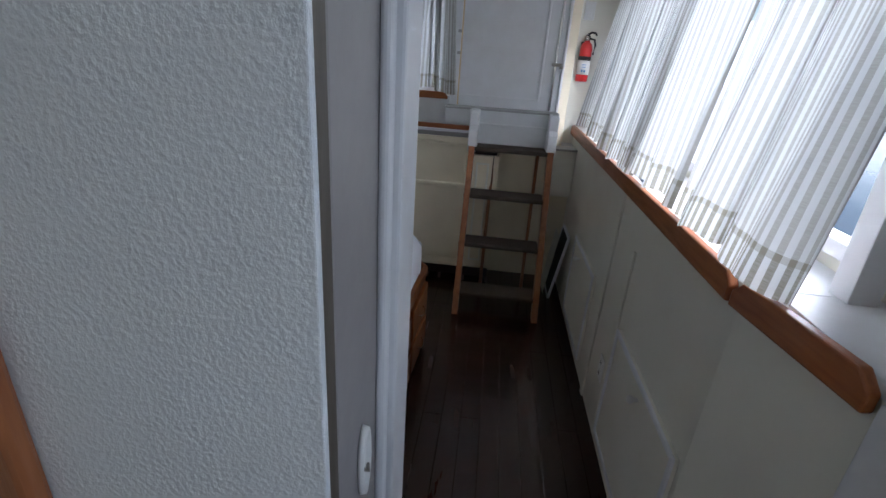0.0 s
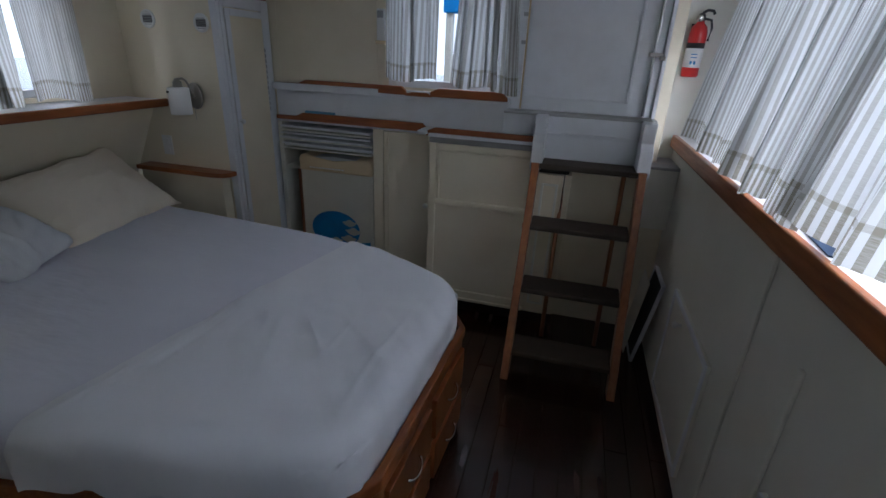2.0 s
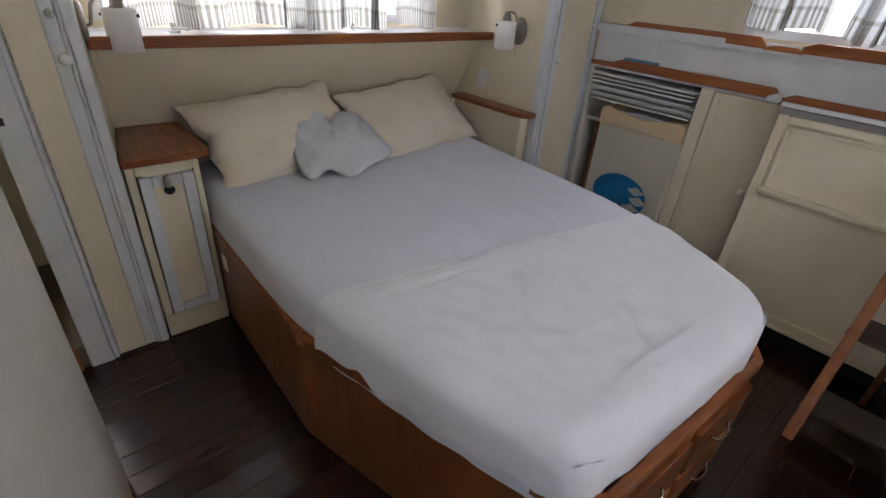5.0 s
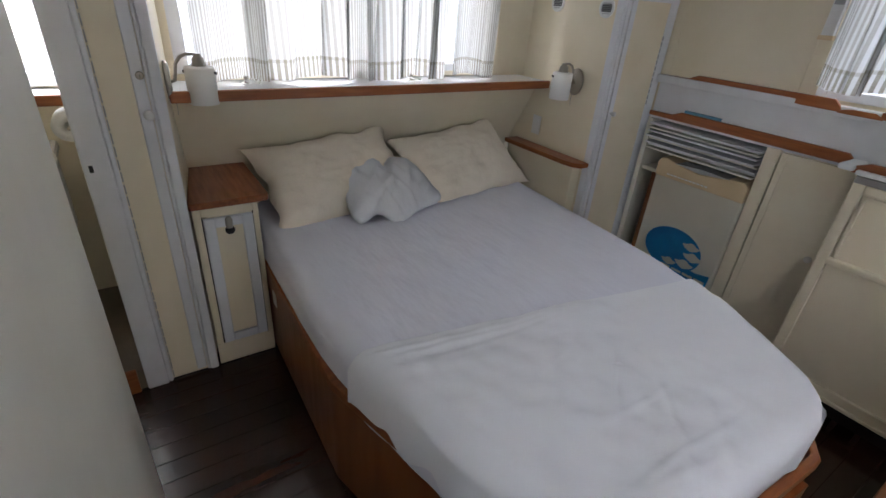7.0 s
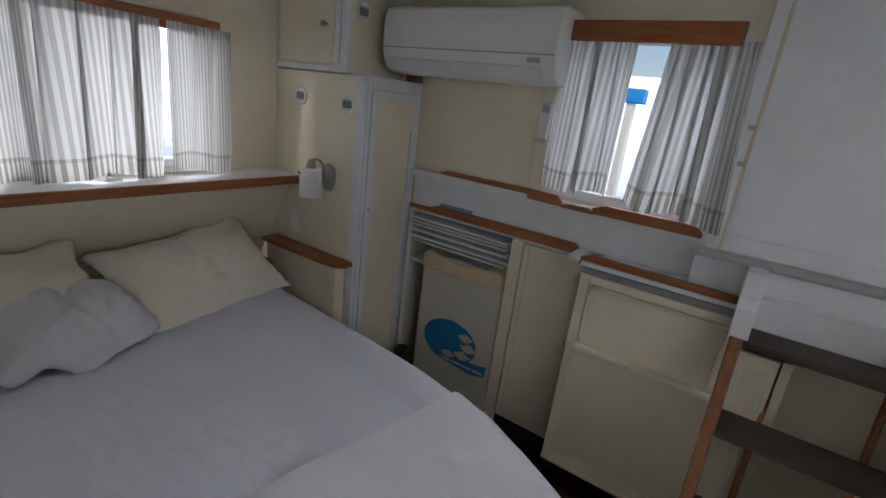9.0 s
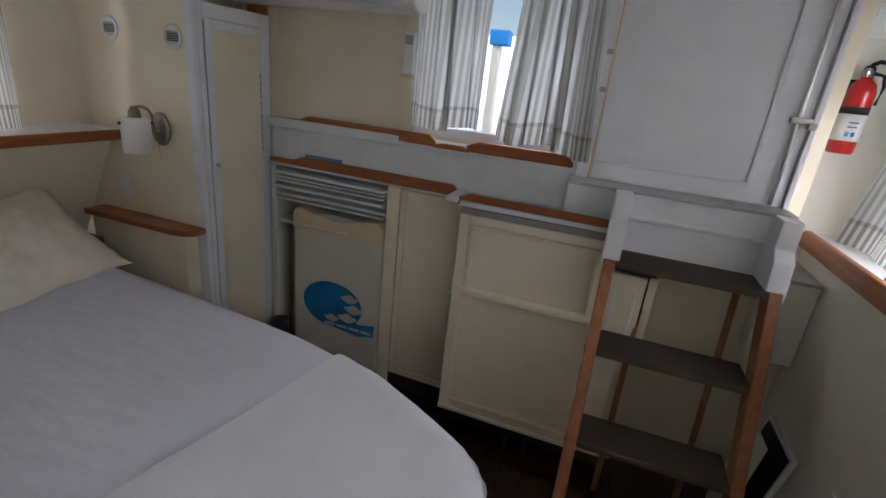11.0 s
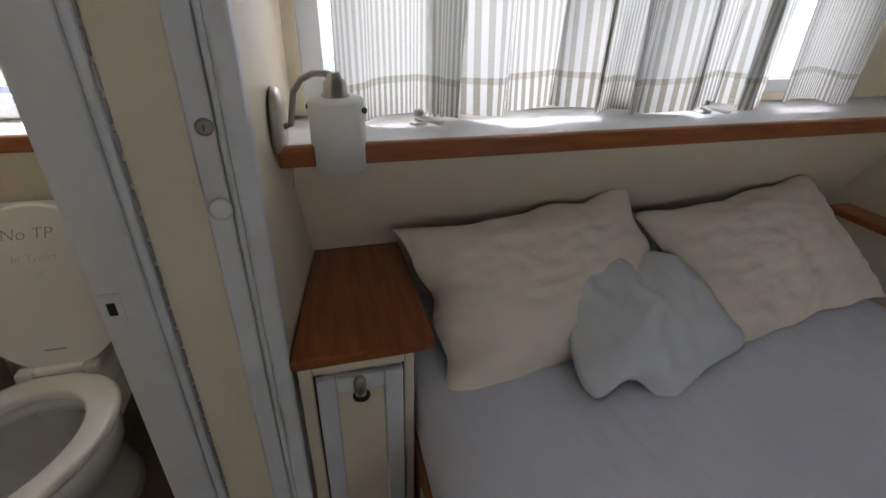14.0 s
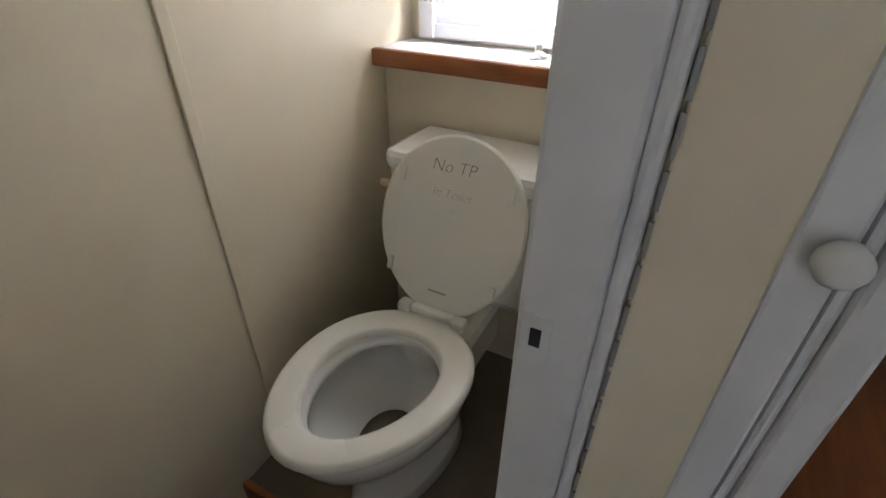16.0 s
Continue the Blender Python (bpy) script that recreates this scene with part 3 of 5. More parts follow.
def crowned(name, region, body, top, bottom, r, mat, parent, wrinkle, hem=0.0, free=None, seed=0, creased=False):
    """A soft slab: region is the plan shape, body the outline at which it rounds down, free(p) tells where its edge only lies flat."""
    c = (sum(p[0] for p in region) / len(region), sum(p[1] for p in region) / len(region))
    coarse = body[::3]
    bm = bmesh.new()
    fs = [k / 64 for k in range(1, 60)] + [0.94, 0.955, 0.97, 0.982, 0.99, 0.996, 1.0]
    rings = []
    for f in fs:
        ring = []
        for p in region:
            x, y = c[0] + f * (p[0] - c[0]), c[1] + f * (p[1] - c[1])
            d = min(edge_distance((x, y), coarse), r)
            z = top - r * (1 - math.sqrt(max(0, 1 - (1 - d / r) ** 2)))
            w = noise.noise((x * 3 + seed, y * 3, seed)) * 0.6 + abs(noise.noise((x * 2.2 - y * 3.2 + seed, x * 5 + y * 2, 3.1))) * 0.9 + 0.25 * noise.noise((x * 16, y * 16, seed))
            if creased:
                s = x - (-0.44 + (y - 2.31) * 0.165)
                fade = max(0.0, 1 - (y - 2.3) / 0.95)
                for at, tall, wide in ((0.045, 0.005, 0.010), (0.085, 0.006, 0.012), (0.13, 0.004, 0.012)):
                    w += tall / wrinkle * fade * math.exp(-((s - at * (0.4 + 0.6 * fade) - 0.01 * noise.noise((y * 4, at * 50, 0.0))) / wide) ** 2)
                w += 0.9 * max(0.0, noise.noise(((x * 0.8 + y * 0.6) * 9, (y * 0.8 - x * 0.6) * 2.2, 6.0)) - 0.12)
                for sx, sy, q in ((0.93, -0.36, 1.0), (0.72, 0.69, 4.0), (0.99, 0.1, 8.0)):
                    across, along = x * sx + y * sy, y * sx - x * sy
                    ridge = 1 - abs(noise.noise((across * 5.5, along * 1.1, q))) * 8
                    w += 0.45 * max(0.0, ridge) ** 1.5 * max(0.0, noise.noise((x * 2.6, y * 2.6, q + 20)) + 0.15)
            ring.append(bm.verts.new((x, y, z + wrinkle * w)))
        rings.append(ring)
    n = len(region)
    mid = bm.verts.new((c[0], c[1], top))
    for i in range(n):
        bm.faces.new((mid, rings[0][i], rings[0][(i + 1) % n]))
    steps = 6
    last = rings[-1]
    for s in range(1, steps + 1):
        ring = []
        for i, p in enumerate(region):
            v = last[i].co
            if free and free(p):
                q = Vector((v.x, v.y, v.z - 0.012 * s / steps))
            else:
                z0 = top - r
                lo = bottom + hem * (noise.noise((p[0] * 5, p[1] * 5, seed + 2)) + 0.4 * math.sin(p[0] * 37 + p[1] * 23))
                k = s / steps
                out = hem * 0.5 * k * (noise.noise((p[0] * 11, p[1] * 11, seed + 5 + k * 0.4)) + 0.25)
                dx, dy = p[0] - c[0], p[1] - c[1]
                h = math.hypot(dx, dy)
                q = Vector((p[0] + dx / h * out, p[1] + dy / h * out, min(v.z, z0 + 0.002) + (lo - z0) * k))
            ring.append(bm.verts.new(q))
        rings.append(ring)
    for a, b in zip(rings, rings[1:]):
        for i in range(n):
            bm.faces.new((a[i], a[(i + 1) % n], b[(i + 1) % n], b[i]))
    return finish(name, bm, mat, parent, True)


bed = thing("bed", (-0.6, 3.0, 0), "double bed in a varnished wooden box with white sheets", "bed")
outline = dense(rounded(BED, 3), 0.035)
base = [(-1.74, 2.32), (-0.52, 2.295), (0.345, 2.51), (0.395, 2.60), (0.435, 3.38), (0.355, 3.505), (-0.20, 3.785), (-1.30, 3.885), (-1.74, 3.9)]
prism("box_base", base, "z", 0.0, 0.44, BEDWOOD, bed, 0.012)
lip_out, lip_in = grown(base, 0.008), grown(base, -0.02)
bm = bmesh.new()
loops = [[bm.verts.new((x, y, z)) for x, y in pts] for pts, z in ((lip_out, 0.432), (lip_out, 0.475), (lip_in, 0.475), (lip_in, 0.432))]
for k in range(4):
    a, b = loops[k], loops[(k + 1) % 4]
    for i in range(len(base)):
        j = (i + 1) % len(base)
        bm.faces.new((a[i], a[j], b[j], b[i]))
bmesh.ops.recalc_face_normals(bm, faces=bm.faces)
bmesh.ops.bevel(bm, geom=list(bm.edges), offset=0.006, segments=2, affect="EDGES", profile=0.5)
finish("rail", bm, TEAK, bed)
foot = pose(0.395, 2.60, 0, 0, 0, math.degrees(math.atan2(0.78, 0.04)))
for ua, ub, za, zb in ((0.03, 0.37, 0.23, 0.40), (0.41, 0.75, 0.23, 0.40), (0.03, 0.37, 0.04, 0.20), (0.41, 0.75, 0.04, 0.20)):
    boxes("drawer_front", [(ua, ub, -0.018, 0.002, za, zb)], BEDWOOD, bed, 0.004, m=foot)
    um, zm = (ua + ub) / 2, (za + zb) / 2
    tube("drawer_handle", [foot @ Vector((um + 0.05 * math.cos(a), -0.018 - 0.022 * math.sin(a), zm - 0.012 * math.sin(a))) for a in (k * math.pi / 8 for k in range(9))], 0.004, CHROME, bed)
boxes("bedside_socket", [(-1.28, -1.23, 2.306, 2.315, 0.30, 0.37)], PLASTIC, bed, 0.003)
crowned("mattress", outline, outline, 0.632, 0.42, 0.075, SHEET2, bed, 0.006, 0.01, seed=1)


def past_fold(p, slack=0.0):
    return p[0] - (-0.44 + (p[1] - 2.31) * 0.165) > slack


cover = dense(rounded(grown(BED, 0.012), 3), 0.02)
kept = [p for p in cover if past_fold(p)]
start = max(range(len(kept)), key=lambda i: math.dist(kept[i], kept[i - 1]))
kept = kept[start:] + kept[:start]
p0, p1 = kept[-1], kept[0]
closing = [(p0[0] + (p1[0] - p0[0]) * k / 60, p0[1] + (p1[1] - p0[1]) * k / 60) for k in range(1, 60)]
region = kept + closing
sheet = crowned("top_sheet", region, cover, 0.642, 0.475, 0.075, SHEET, bed, 0.014, 0.035, lambda p: not past_fold(p, 0.02), seed=7, creased=True)

def pillow(name, m, w, h, t, mat, seed, label, category="pillow", crumple=0.011, n=34, group="pillows on the bed"):
    bm = bmesh.new()
    faces = []
    for side in (1, -1):
        grid = []
        for j in range(n + 1):
            row = []
            for i in range(n + 1):
                u, v = i / n * 2 - 1, j / n * 2 - 1
                pu, pv = 1 - 0.10 * (1 - v * v) * 0.6, 1 - 0.10 * (1 - u * u) * 0.6
                e = max(0, (1 - u * u)) ** 0.55 * max(0, (1 - v * v)) ** 0.5
                q = Vector((u * w / 2 * (0.88 + 0.12 * abs(v) ** 2.4), v * h / 2 * (0.86 + 0.14 * abs(u) ** 2.4), side * t / 2 * e))
                k = noise.noise((u * 2.2 + seed, v * 2.2, side)) * 1.5 + abs(noise.noise((u * 4 + v * 2, v * 5 - u + seed, 2.2))) * 1.2 + 0.4 * noise.noise((u * 9, v * 9, seed))
                q.z += side * crumple * k * (0.3 + e)
                q.x += crumple * 1.6 * noise.noise((v * 3, seed, 9.0)) * abs(u)
                q.y += crumple * 1.6 * noise.noise((u * 3, seed, 5.0)) * abs(v)
                row.append(bm.verts.new(m @ q))
            grid.append(row)
        for j in range(n):
            for i in range(n):
                bm.faces.new((grid[j][i], grid[j][i + 1], grid[j + 1][i + 1], grid[j + 1][i]))
    bmesh.ops.remove_doubles(bm, verts=bm.verts, dist=0.0015)
    return finish(name, bm, mat, None, True, dict(label=label, category=category, group=group))


def lean(cx, cy, cz, tilt, turn, roll=0):
    return pose(cx, cy, cz, 0, 0, turn) @ pose(0, 0, 0, tilt, 0, 0) @ pose(0, 0, 0, 0, 0, roll)


pillow("pillow", lean(-1.52, 2.72, 0.765, 40, 90, 6), 0.76, 0.49, 0.25, PILLOW, 3.0, "cream cotton pillow leaning against the cabin side")
pillow("pillow", lean(-1.52, 3.475, 0.752, 40, 92, 7), 0.78, 0.50, 0.25, PILLOW, 8.0, "cream cotton pillow leaning against the cabin side")


def draped_cloth(m):
    """A small cloth lying in soft folds, rounded above and pointed below."""
    edge = dense(rounded([(-0.21, 0.12), (-0.13, 0.19), (-0.05, 0.185), (0.0, 0.15), (0.08, 0.185), (0.17, 0.15), (0.22, 0.02), (0.27, -0.12), (0.10, -0.16), (-0.03, -0.235), (-0.11, -0.15), (-0.21, -0.20), (-0.25, -0.15), (-0.23, 0.0)], 2), 0.012)
    bm = bmesh.new()
    rings = []
    n = len(edge)
    for k in range(1, 25):
        f = k / 24
        ring = []
        for i, (u, v) in enumerate(edge):
            pu, pv = u * f, v * f
            up = 0.075 * (1 - f ** 2.6) ** 0.7 + 0.005 * f * math.sin(pu * 34 + pv * 12 + 0.8)
            up -= 0.034 * math.exp(-((pu - 0.01 - 0.25 * (pv - 0.15)) / 0.03) ** 2) * max(0.0, min(1.0, (pv + 0.12) / 0.2)) * f
            for sx, sy, q in ((0.95, 0.3, 2.0), (0.8, -0.6, 5.0)):
                up += 0.008 * max(0.0, 1 - 4 * abs(noise.noise(((pu * sx + pv * sy) * 11, (pv * sx - pu * sy) * 3.5, q))))
            up += 0.007 * noise.noise((pu * 9, pv * 9, 2.0))
            ring.append(bm.verts.new(m @ Vector((u * f, v * f, max(up, 0.004)))))
        rings.append(ring)
    mid = bm.verts.new(m @ Vector((0, 0, 0.09)))
    for i in range(n):
        bm.faces.new((mid, rings[0][i], rings[0][(i + 1) % n]))
    for a, b in zip(rings, rings[1:]):
        for i in range(n):
            bm.faces.new((a[i], a[(i + 1) % n], b[(i + 1) % n], b[i]))
    ob = finish("crumpled_towel", bm, LINEN, None, True, dict(label="small crumpled pale grey cloth lying against the pillows", category="towel"))
    thick = ob.modifiers.new("thick", "SOLIDIFY")
    thick.thickness, thick.offset = 0.005, -1
    return ob


draped_cloth(lean(-1.37, 2.925, 0.735, 33, 92, -4))

# ---- wall lamps ----
def sconce(m, label):
    """Built with its wall plate in the xz plane, reaching along +y."""
    s = new("wall_lamp")
    s.matrix_basis = m
    tagged(s, label, "lamp", "wall lamps by the bed")
    def part(ob):
        ob.parent = s
        ob.matrix_parent_inverse = Matrix()
    part(turned("wall_plate", [(0.048, 0), (0.048, 0.010), (0.042, 0.016), (0.001, 0.017)], pose(0, 0, 0, -90, 0, 0) @ Matrix.Diagonal((1, 1.45, 1, 1)), NICKEL))
    part(tube("arm", [(0, 0.015, -0.005), (0, 0.03, 0.0), (0, 0.036, 0.03), (0, 0.042, 0.06), (0, 0.058, 0.082), (0, 0.08, 0.093), (0, 0.105, 0.093), (0, 0.118, 0.088)], 0.006, NICKEL, None, 10))
    part(turned("cap", [(0.012, 0.095), (0.014, 0.085), (0.021, 0.08), (0.023, 0.058), (0.026, 0.056), (0.026, 0.05)], pose(0, 0.118, 0), NICKEL, None, 20))
    part(turned("shade", [(0.025, 0.053), (0.049, 0.05), (0.053, 0.045), (0.053, -0.085), (0.050, -0.085), (0.049, 0.04), (0.02, 0.045)], pose(0, 0.118, 0), FROST, None, 32))
    for a in (70, 250):
        part(turned("screw", [(0.005, 0.05), (0.006, 0.058), (0.005, 0.061), (0.001, 0.062)], pose(0, 0.118, 0.03, 0, 90, a), BLACK, None, 10))
    part(tube("pull_chain", [(0, 0.02, -0.06), (0, 0.022, -0.09), (0, 0.021, -0.125)], 0.0015, NICKEL, None, 5))
    return s


sconce(pose(-1.515, 2.071, 1.225, 0, 0, -8), "nickel wall lamp with frosted white glass cylinder shade")
sconce(pose(-1.285, 4.028, 1.215, 0, 0, 180), "nickel wall lamp with frosted white glass cylinder shade")


def outlet(p, axis, label):
    o = thing("wall_outlet", p, label, "outlet")
    x, y, z = p
    if axis == "x":
        boxes("plate", [(x - 0.005, x, y - 0.034, y + 0.034, z - 0.056, z + 0.056)], PLASTIC, o, 0.003)
        for d in (-0.04, 0.012):
            boxes("socket", [(x - 0.008, x - 0.004, y - 0.015, y + 0.015, z + d, z + d + 0.03)], PLASTIC, o, 0.002)
            for e in (-0.006, 0.006):
                # Solid black bars replace the shade inside the socket slots
                boxes("slot", [(x - 0.0088, x - 0.0075, y + e - 0.002, y + e + 0.002, z + d + 0.01, z + d + 0.024)], BLACK, o, 0)
    else:
        boxes("plate", [(x - 0.034, x + 0.034, y - 0.005, y, z - 0.056, z + 0.056)], PLASTIC, o, 0.003)
        for d in (-0.04, 0.012):
            boxes("socket", [(x - 0.015, x + 0.015, y - 0.008, y - 0.004, z + d, z + d + 0.03)], PLASTIC, o, 0.002)
    return o


outlet((-1.535, 4.028, 0.925), "y", "white power outlet above the corner shelf")
outlet((1.298, 2.87, 0.31), "x", "white power outlet low on the side wall")
outlet((1.272, 4.658, 1.87), "y", "white light switch on the wall above the extinguisher")

# ---- tall cabinet, corner shelf and upper cabinet ----
tc = thing("tall_cabinet", (-1.4, 4.25, 0), "tall cream corner cabinet with white framed door", "cabinet")
boxes("body", [(-1.78, -1.095, 4.035, 4.465, 0, 1.715)], CREAM, tc, 0.004)
boxes("edge_frame", [(-1.125, -1.082, 4.028, 4.052, 0, 1.722), (-1.095, -1.078, 4.052, 4.078, 0, 1.722), (-1.095, -1.078, 4.395, 4.465, 0, 1.722), (-1.095, -1.078, 4.078, 4.395, 1.665, 1.722), (-1.20, -1.082, 4.052, 4.465, 1.713, 1.724)], WHITE, tc, 0.004)
boxes("door", [(-1.094, -1.076, 4.082, 4.391, 0.05, 1.660)], CREAM, tc, 0.003)
boxes("door_stile", [(-1.092, -1.0735, 4.082, 4.118, 0.05, 1.660), (-1.092, -1.0735, 4.118, 4.391, 1.625, 1.660)], WHITE, tc, 0.003)
boxes("hinge", [(-1.0765, -1.072, 4.391, 4.396, 1.12 + 0.03 * k, 1.142 + 0.03 * k) for k in range(12)], GREYPLASTIC, tc, 0)
knob(tc, (-1.076, 4.10, 1.086), (1, 0, 0), PLASTIC, 0.013)
uc = thing("upper_cabinet", (-1.47, 4.25, 1.72), "cream cupboard above the tall cabinet", "cabinet")
boxes("body", [(-1.72, -1.225, 4.045, 4.465, 1.725, 2.11)], CREAM, uc, 0.003)
boxes("frame", [(-1.25, -1.215, 4.03, 4.06, 1.722, 2.11), (-1.72, -1.25, 4.033, 4.047, 1.722, 1.75), (-1.72, -1.70, 4.033, 4.047, 1.75, 2.11)], WHITE, uc, 0.003)
boxes("door", [(-1.692, -1.295, 4.028, 4.044, 1.757, 2.09)], CREAM, uc, 0.003)
boxes("door_stile", [(-1.292, -1.256, 4.030, 4.046, 1.757, 2.09)], WHITE, uc, 0.003)
knob(uc, (-1.345, 4.028, 1.93), (0, -1, 0), NICKEL, 0.013)


def vent(m, label):
    v = new("round_vent")
    v.matrix_basis = m
    tagged(v, label, "vent", "round vents")
    a = turned("rim", [(0.046, 0), (0.046, 0.006), (0.036, 0.009), (0.034, 0.004), (0.001, 0.003)], Matrix(), PLASTIC, None, 28)
    b = boxes("grille", [(-math.sqrt(0.034 ** 2 - y * y), math.sqrt(0.034 ** 2 - y * y), y - 0.0016, y + 0.0016, 0.003, 0.007) for y in (-0.026, -0.018, -0.010, -0.002, 0.006, 0.014, 0.022)], GREYPLASTIC, None, 0)
    # Black sheet behind the grille puts shade between its bars
    c = boxes("dark_slots", [(-0.030, 0.030, -0.016, 0.018, 0.0035, 0.0045)], BLACK, None, 0)
    for o in (a, b, c):
        o.parent = v
        o.matrix_parent_inverse = Matrix()
    return v


vent(pose(-1.522, 4.034, 1.593, 90, 0, 0), "round white plastic vent in a cream panel")
vent(pose(-1.185, 4.034, 1.582, 90, 0, 0), "round white plastic vent in a cream panel")
vent(pose(-1.223, 4.138, 2.005, 90, 0, 90), "round white plastic vent in a cream panel")
cs = thing("corner_shelf", (-1.38, 3.99, 0), "narrow brown wooden shelf on a cream box", "shelf")
boxes("box", [(-1.70, -1.14, 3.965, 4.034, 0.3, 0.786)], CREAM, cs, 0.004)
prism("top", [(-1.70, 3.93), (-1.19, 3.93), (-1.12, 3.945), (-1.088, 3.975), (-1.085, 4.034), (-1.70, 4.034)], "z", 0.786, 0.812, TEAKX, cs, 0.005)
boxes("dark_block", [(-1.72, -1.64, 3.90, 3.96, 0.55, 0.68)], TEAKZ, cs, 0.004)

# ---- lower cabinets along the forward wall ----
tilt = pose(-1.06, 4.432, 0, 0, 0, -1.4)
lc = thing("low_cabinet", (-0.6, 4.45, 0), "cream low cabinet with open bay and narrow door", "cabinet")
boxes("side_board", [(0.0, 0.03, 0, 0.40, 0, 1.05)], WALLWHITE, lc, 0.003, m=tilt)
boxes("side_board", [(0.66, 0.72, 0.021, 0.40, 0, 1.05)], WALLWHITE, lc, 0.003, m=tilt)
boxes("top", [(0.0, 1.09, 0.0, 0.06, 1.055, 1.085)], WHITE, lc, 0.002, m=tilt)
boxes("post", [(0.66, 0.725, -0.006, 0.02, 0, 1.058)], CREAM, lc, 0.003, m=tilt)
# Black panels paint the bay's inner shade; the top one also stops sky light
boxes("bay_back", [(0.03, 0.66, 0.38, 0.40, 0, 1.05), (0.03, 0.66, 0.0, 0.40, 0, 0.05), (0.0, 0.72, 0.03, 0.40, 1.052, 1.066)], GAPSHADE, lc, 0, m=tilt)
boxes("bay_ledge", [(0.03, 0.13, 0.02, 0.38, 0.755, 0.775)], WALLWHITE, lc, 0.002, m=tilt)
boxes("door", [(0.732, 1.055, -0.008, 0.012, 0.09, 1.05)], CREAM, lc, 0.003, m=tilt)
boxes("door_rim", [(0.732, 0.762, -0.012, 0.0, 0.09, 1.05), (0.762, 1.055, -0.012, 0.0, 0.09, 0.125)], CREAM, lc, 0.004, m=tilt)
# Recessed plinth coloured near-black for its shade
boxes("plinth", [(0.66, 1.06, 0.0, 0.02, 0.0, 0.085)], GAPSHADE, lc, 0, m=tilt)
knob(lc, tilt @ Vector((1.01, -0.010, 0.634)), (0, -1, 0), WALLWHITE, 0.015)

bd = thing("fold_down_panel", (0.3, 4.27, 0), "large cream cabinet door with moulded rail across", "cabinet")
DY = 4.262
boxes("body", [(0.0, 0.60, DY + 0.014, 4.46, 0.095, 1.068), (0.60, 0.775, DY + 0.014, 4.46, 0.095, 0.93)], CREAM, bd, 0.003)
boxes("face_frame", [(0.0, 0.042, DY - 0.004, DY + 0.014, 0.10, 1.065), (0.042, 0.575, DY - 0.004, DY + 0.014, 1.005, 1.038), (0.042, 0.575, DY - 0.004, DY + 0.014, 0.10, 0.16)], CREAM, bd, 0.004)
for spec in ((0.05, 0.56, DY - 0.006, DY + 0.014, 0.985, 0.997), (0.05, 0.062, DY - 0.006, DY + 0.014, 0.727, 0.983), (0.546, 0.558, DY - 0.006, DY + 0.014, 0.727, 0.983), (0.0, 0.60, DY - 0.014, DY + 0.014, 0.10, 0.118)):
    boxes("moulding", [spec], CREAM, bd, 0.004)
boxes("top_strip", [(0.0, 0.60, DY - 0.010, DY + 0.014, 1.040, 1.0665)], SHADEGREY, bd, 0.003)
# Black strip painted in as the shadow line left of the panel
boxes("shadow_gap", [(-0.007, -0.001, DY + 0.03, 4.44, 0.09, 1.06)], GAPSHADE, bd, 0)
boxes("cross_rail", [(0.035, 0.60, DY - 0.022, DY + 0.014, 0.695, 0.725)], CREAM, bd, 0.009)
boxes("side_panel", [(0.60, 0.735, DY - 0.004, DY + 0.014, 0.10, 0.93)], CREAM, bd, 0.004)
boxes("side_moulding", [(0.625, 0.638, DY - 0.010, DY, 0.16, 0.88), (0.70, 0.713, DY - 0.010, DY, 0.16, 0.88), (0.638, 0.70, DY - 0.010, DY, 0.867, 0.88), (0.638, 0.70, DY - 0.010, DY, 0.16, 0.173)], WALLWHITE, bd, 0.003)
# Black boxes drawn where only shade lies, beside and above the side panel
boxes("side_gap_shade", [(0.737, 0.742, DY - 0.002, DY + 0.015, 0.10, 0.93), (0.60, 0.76, DY - 0.002, DY + 0.018, 0.935, 0.985)], GAPSHADE, bd, 0)
boxes("shelf_top", [(-0.01, 0.60, DY - 0.002, 4.47, 1.068, 1.085)], WHITE, bd, 0.002)
# Kick board blackened for the shade under the cabinet
boxes("kick_board", [(0.0, 0.775, DY + 0.06, DY + 0.08, 0.0, 0.095)], GAPSHADE, bd, 0)
structure("wall_under_hatch", [(0.775, 1.30, 4.46, 4.50, 0, 1.0)], CREAM, "cream painted wall behind the ladder")


def fiddle(name, p, q, z0, z1, th, mat, label, lead=0.0):
    """A shelf-edge rail with chamfered ends between two plan points."""
    p, q = Vector(p), Vector(q)
    w = (q - p).length
    m = pose(p.x, p.y, 0, 0, 0, math.degrees(math.atan2(q.y - p.y, q.x - p.x)))
    h = z1 - z0
    pts = [(0, z0), (w, z0), (w, z0 + h * 0.4), (w - 0.03, z1), (lead + 0.05, z1), (lead, z0 + h * 0.55), (0, z0 + h * 0.5)]
    ob = prism(name, pts, "y", 0, th, mat, None, 0.003)
    ob.matrix_basis = m
    return tagged(ob, label, "trim", "", "structure")


fiddle("trim_fiddle_upper", (-1.06, 4.43), (-0.19, 4.405), 1.262, 1.308, 0.018, TEAKX, "varnished wooden ledge rail with shaped ends", 0.17)
fiddle("trim_fiddle_upper", (-0.05, 4.40), (0.385, 4.395), 1.262, 1.308, 0.018, TEAKX, "varnished wooden ledge rail with shaped ends")
fiddle("trim_fiddle_upper_notch", (-0.20, 4.408), (-0.04, 4.404), 1.258, 1.280, 0.016, TEAKX, "low wooden notch in the ledge rail")
fiddle("trim_fiddle_lower", (-1.06, 4.425), (-0.06, 4.395), 1.068, 1.115, 0.018, TEAKX, "varnished wooden shelf rail with shaped ends", 0.14)
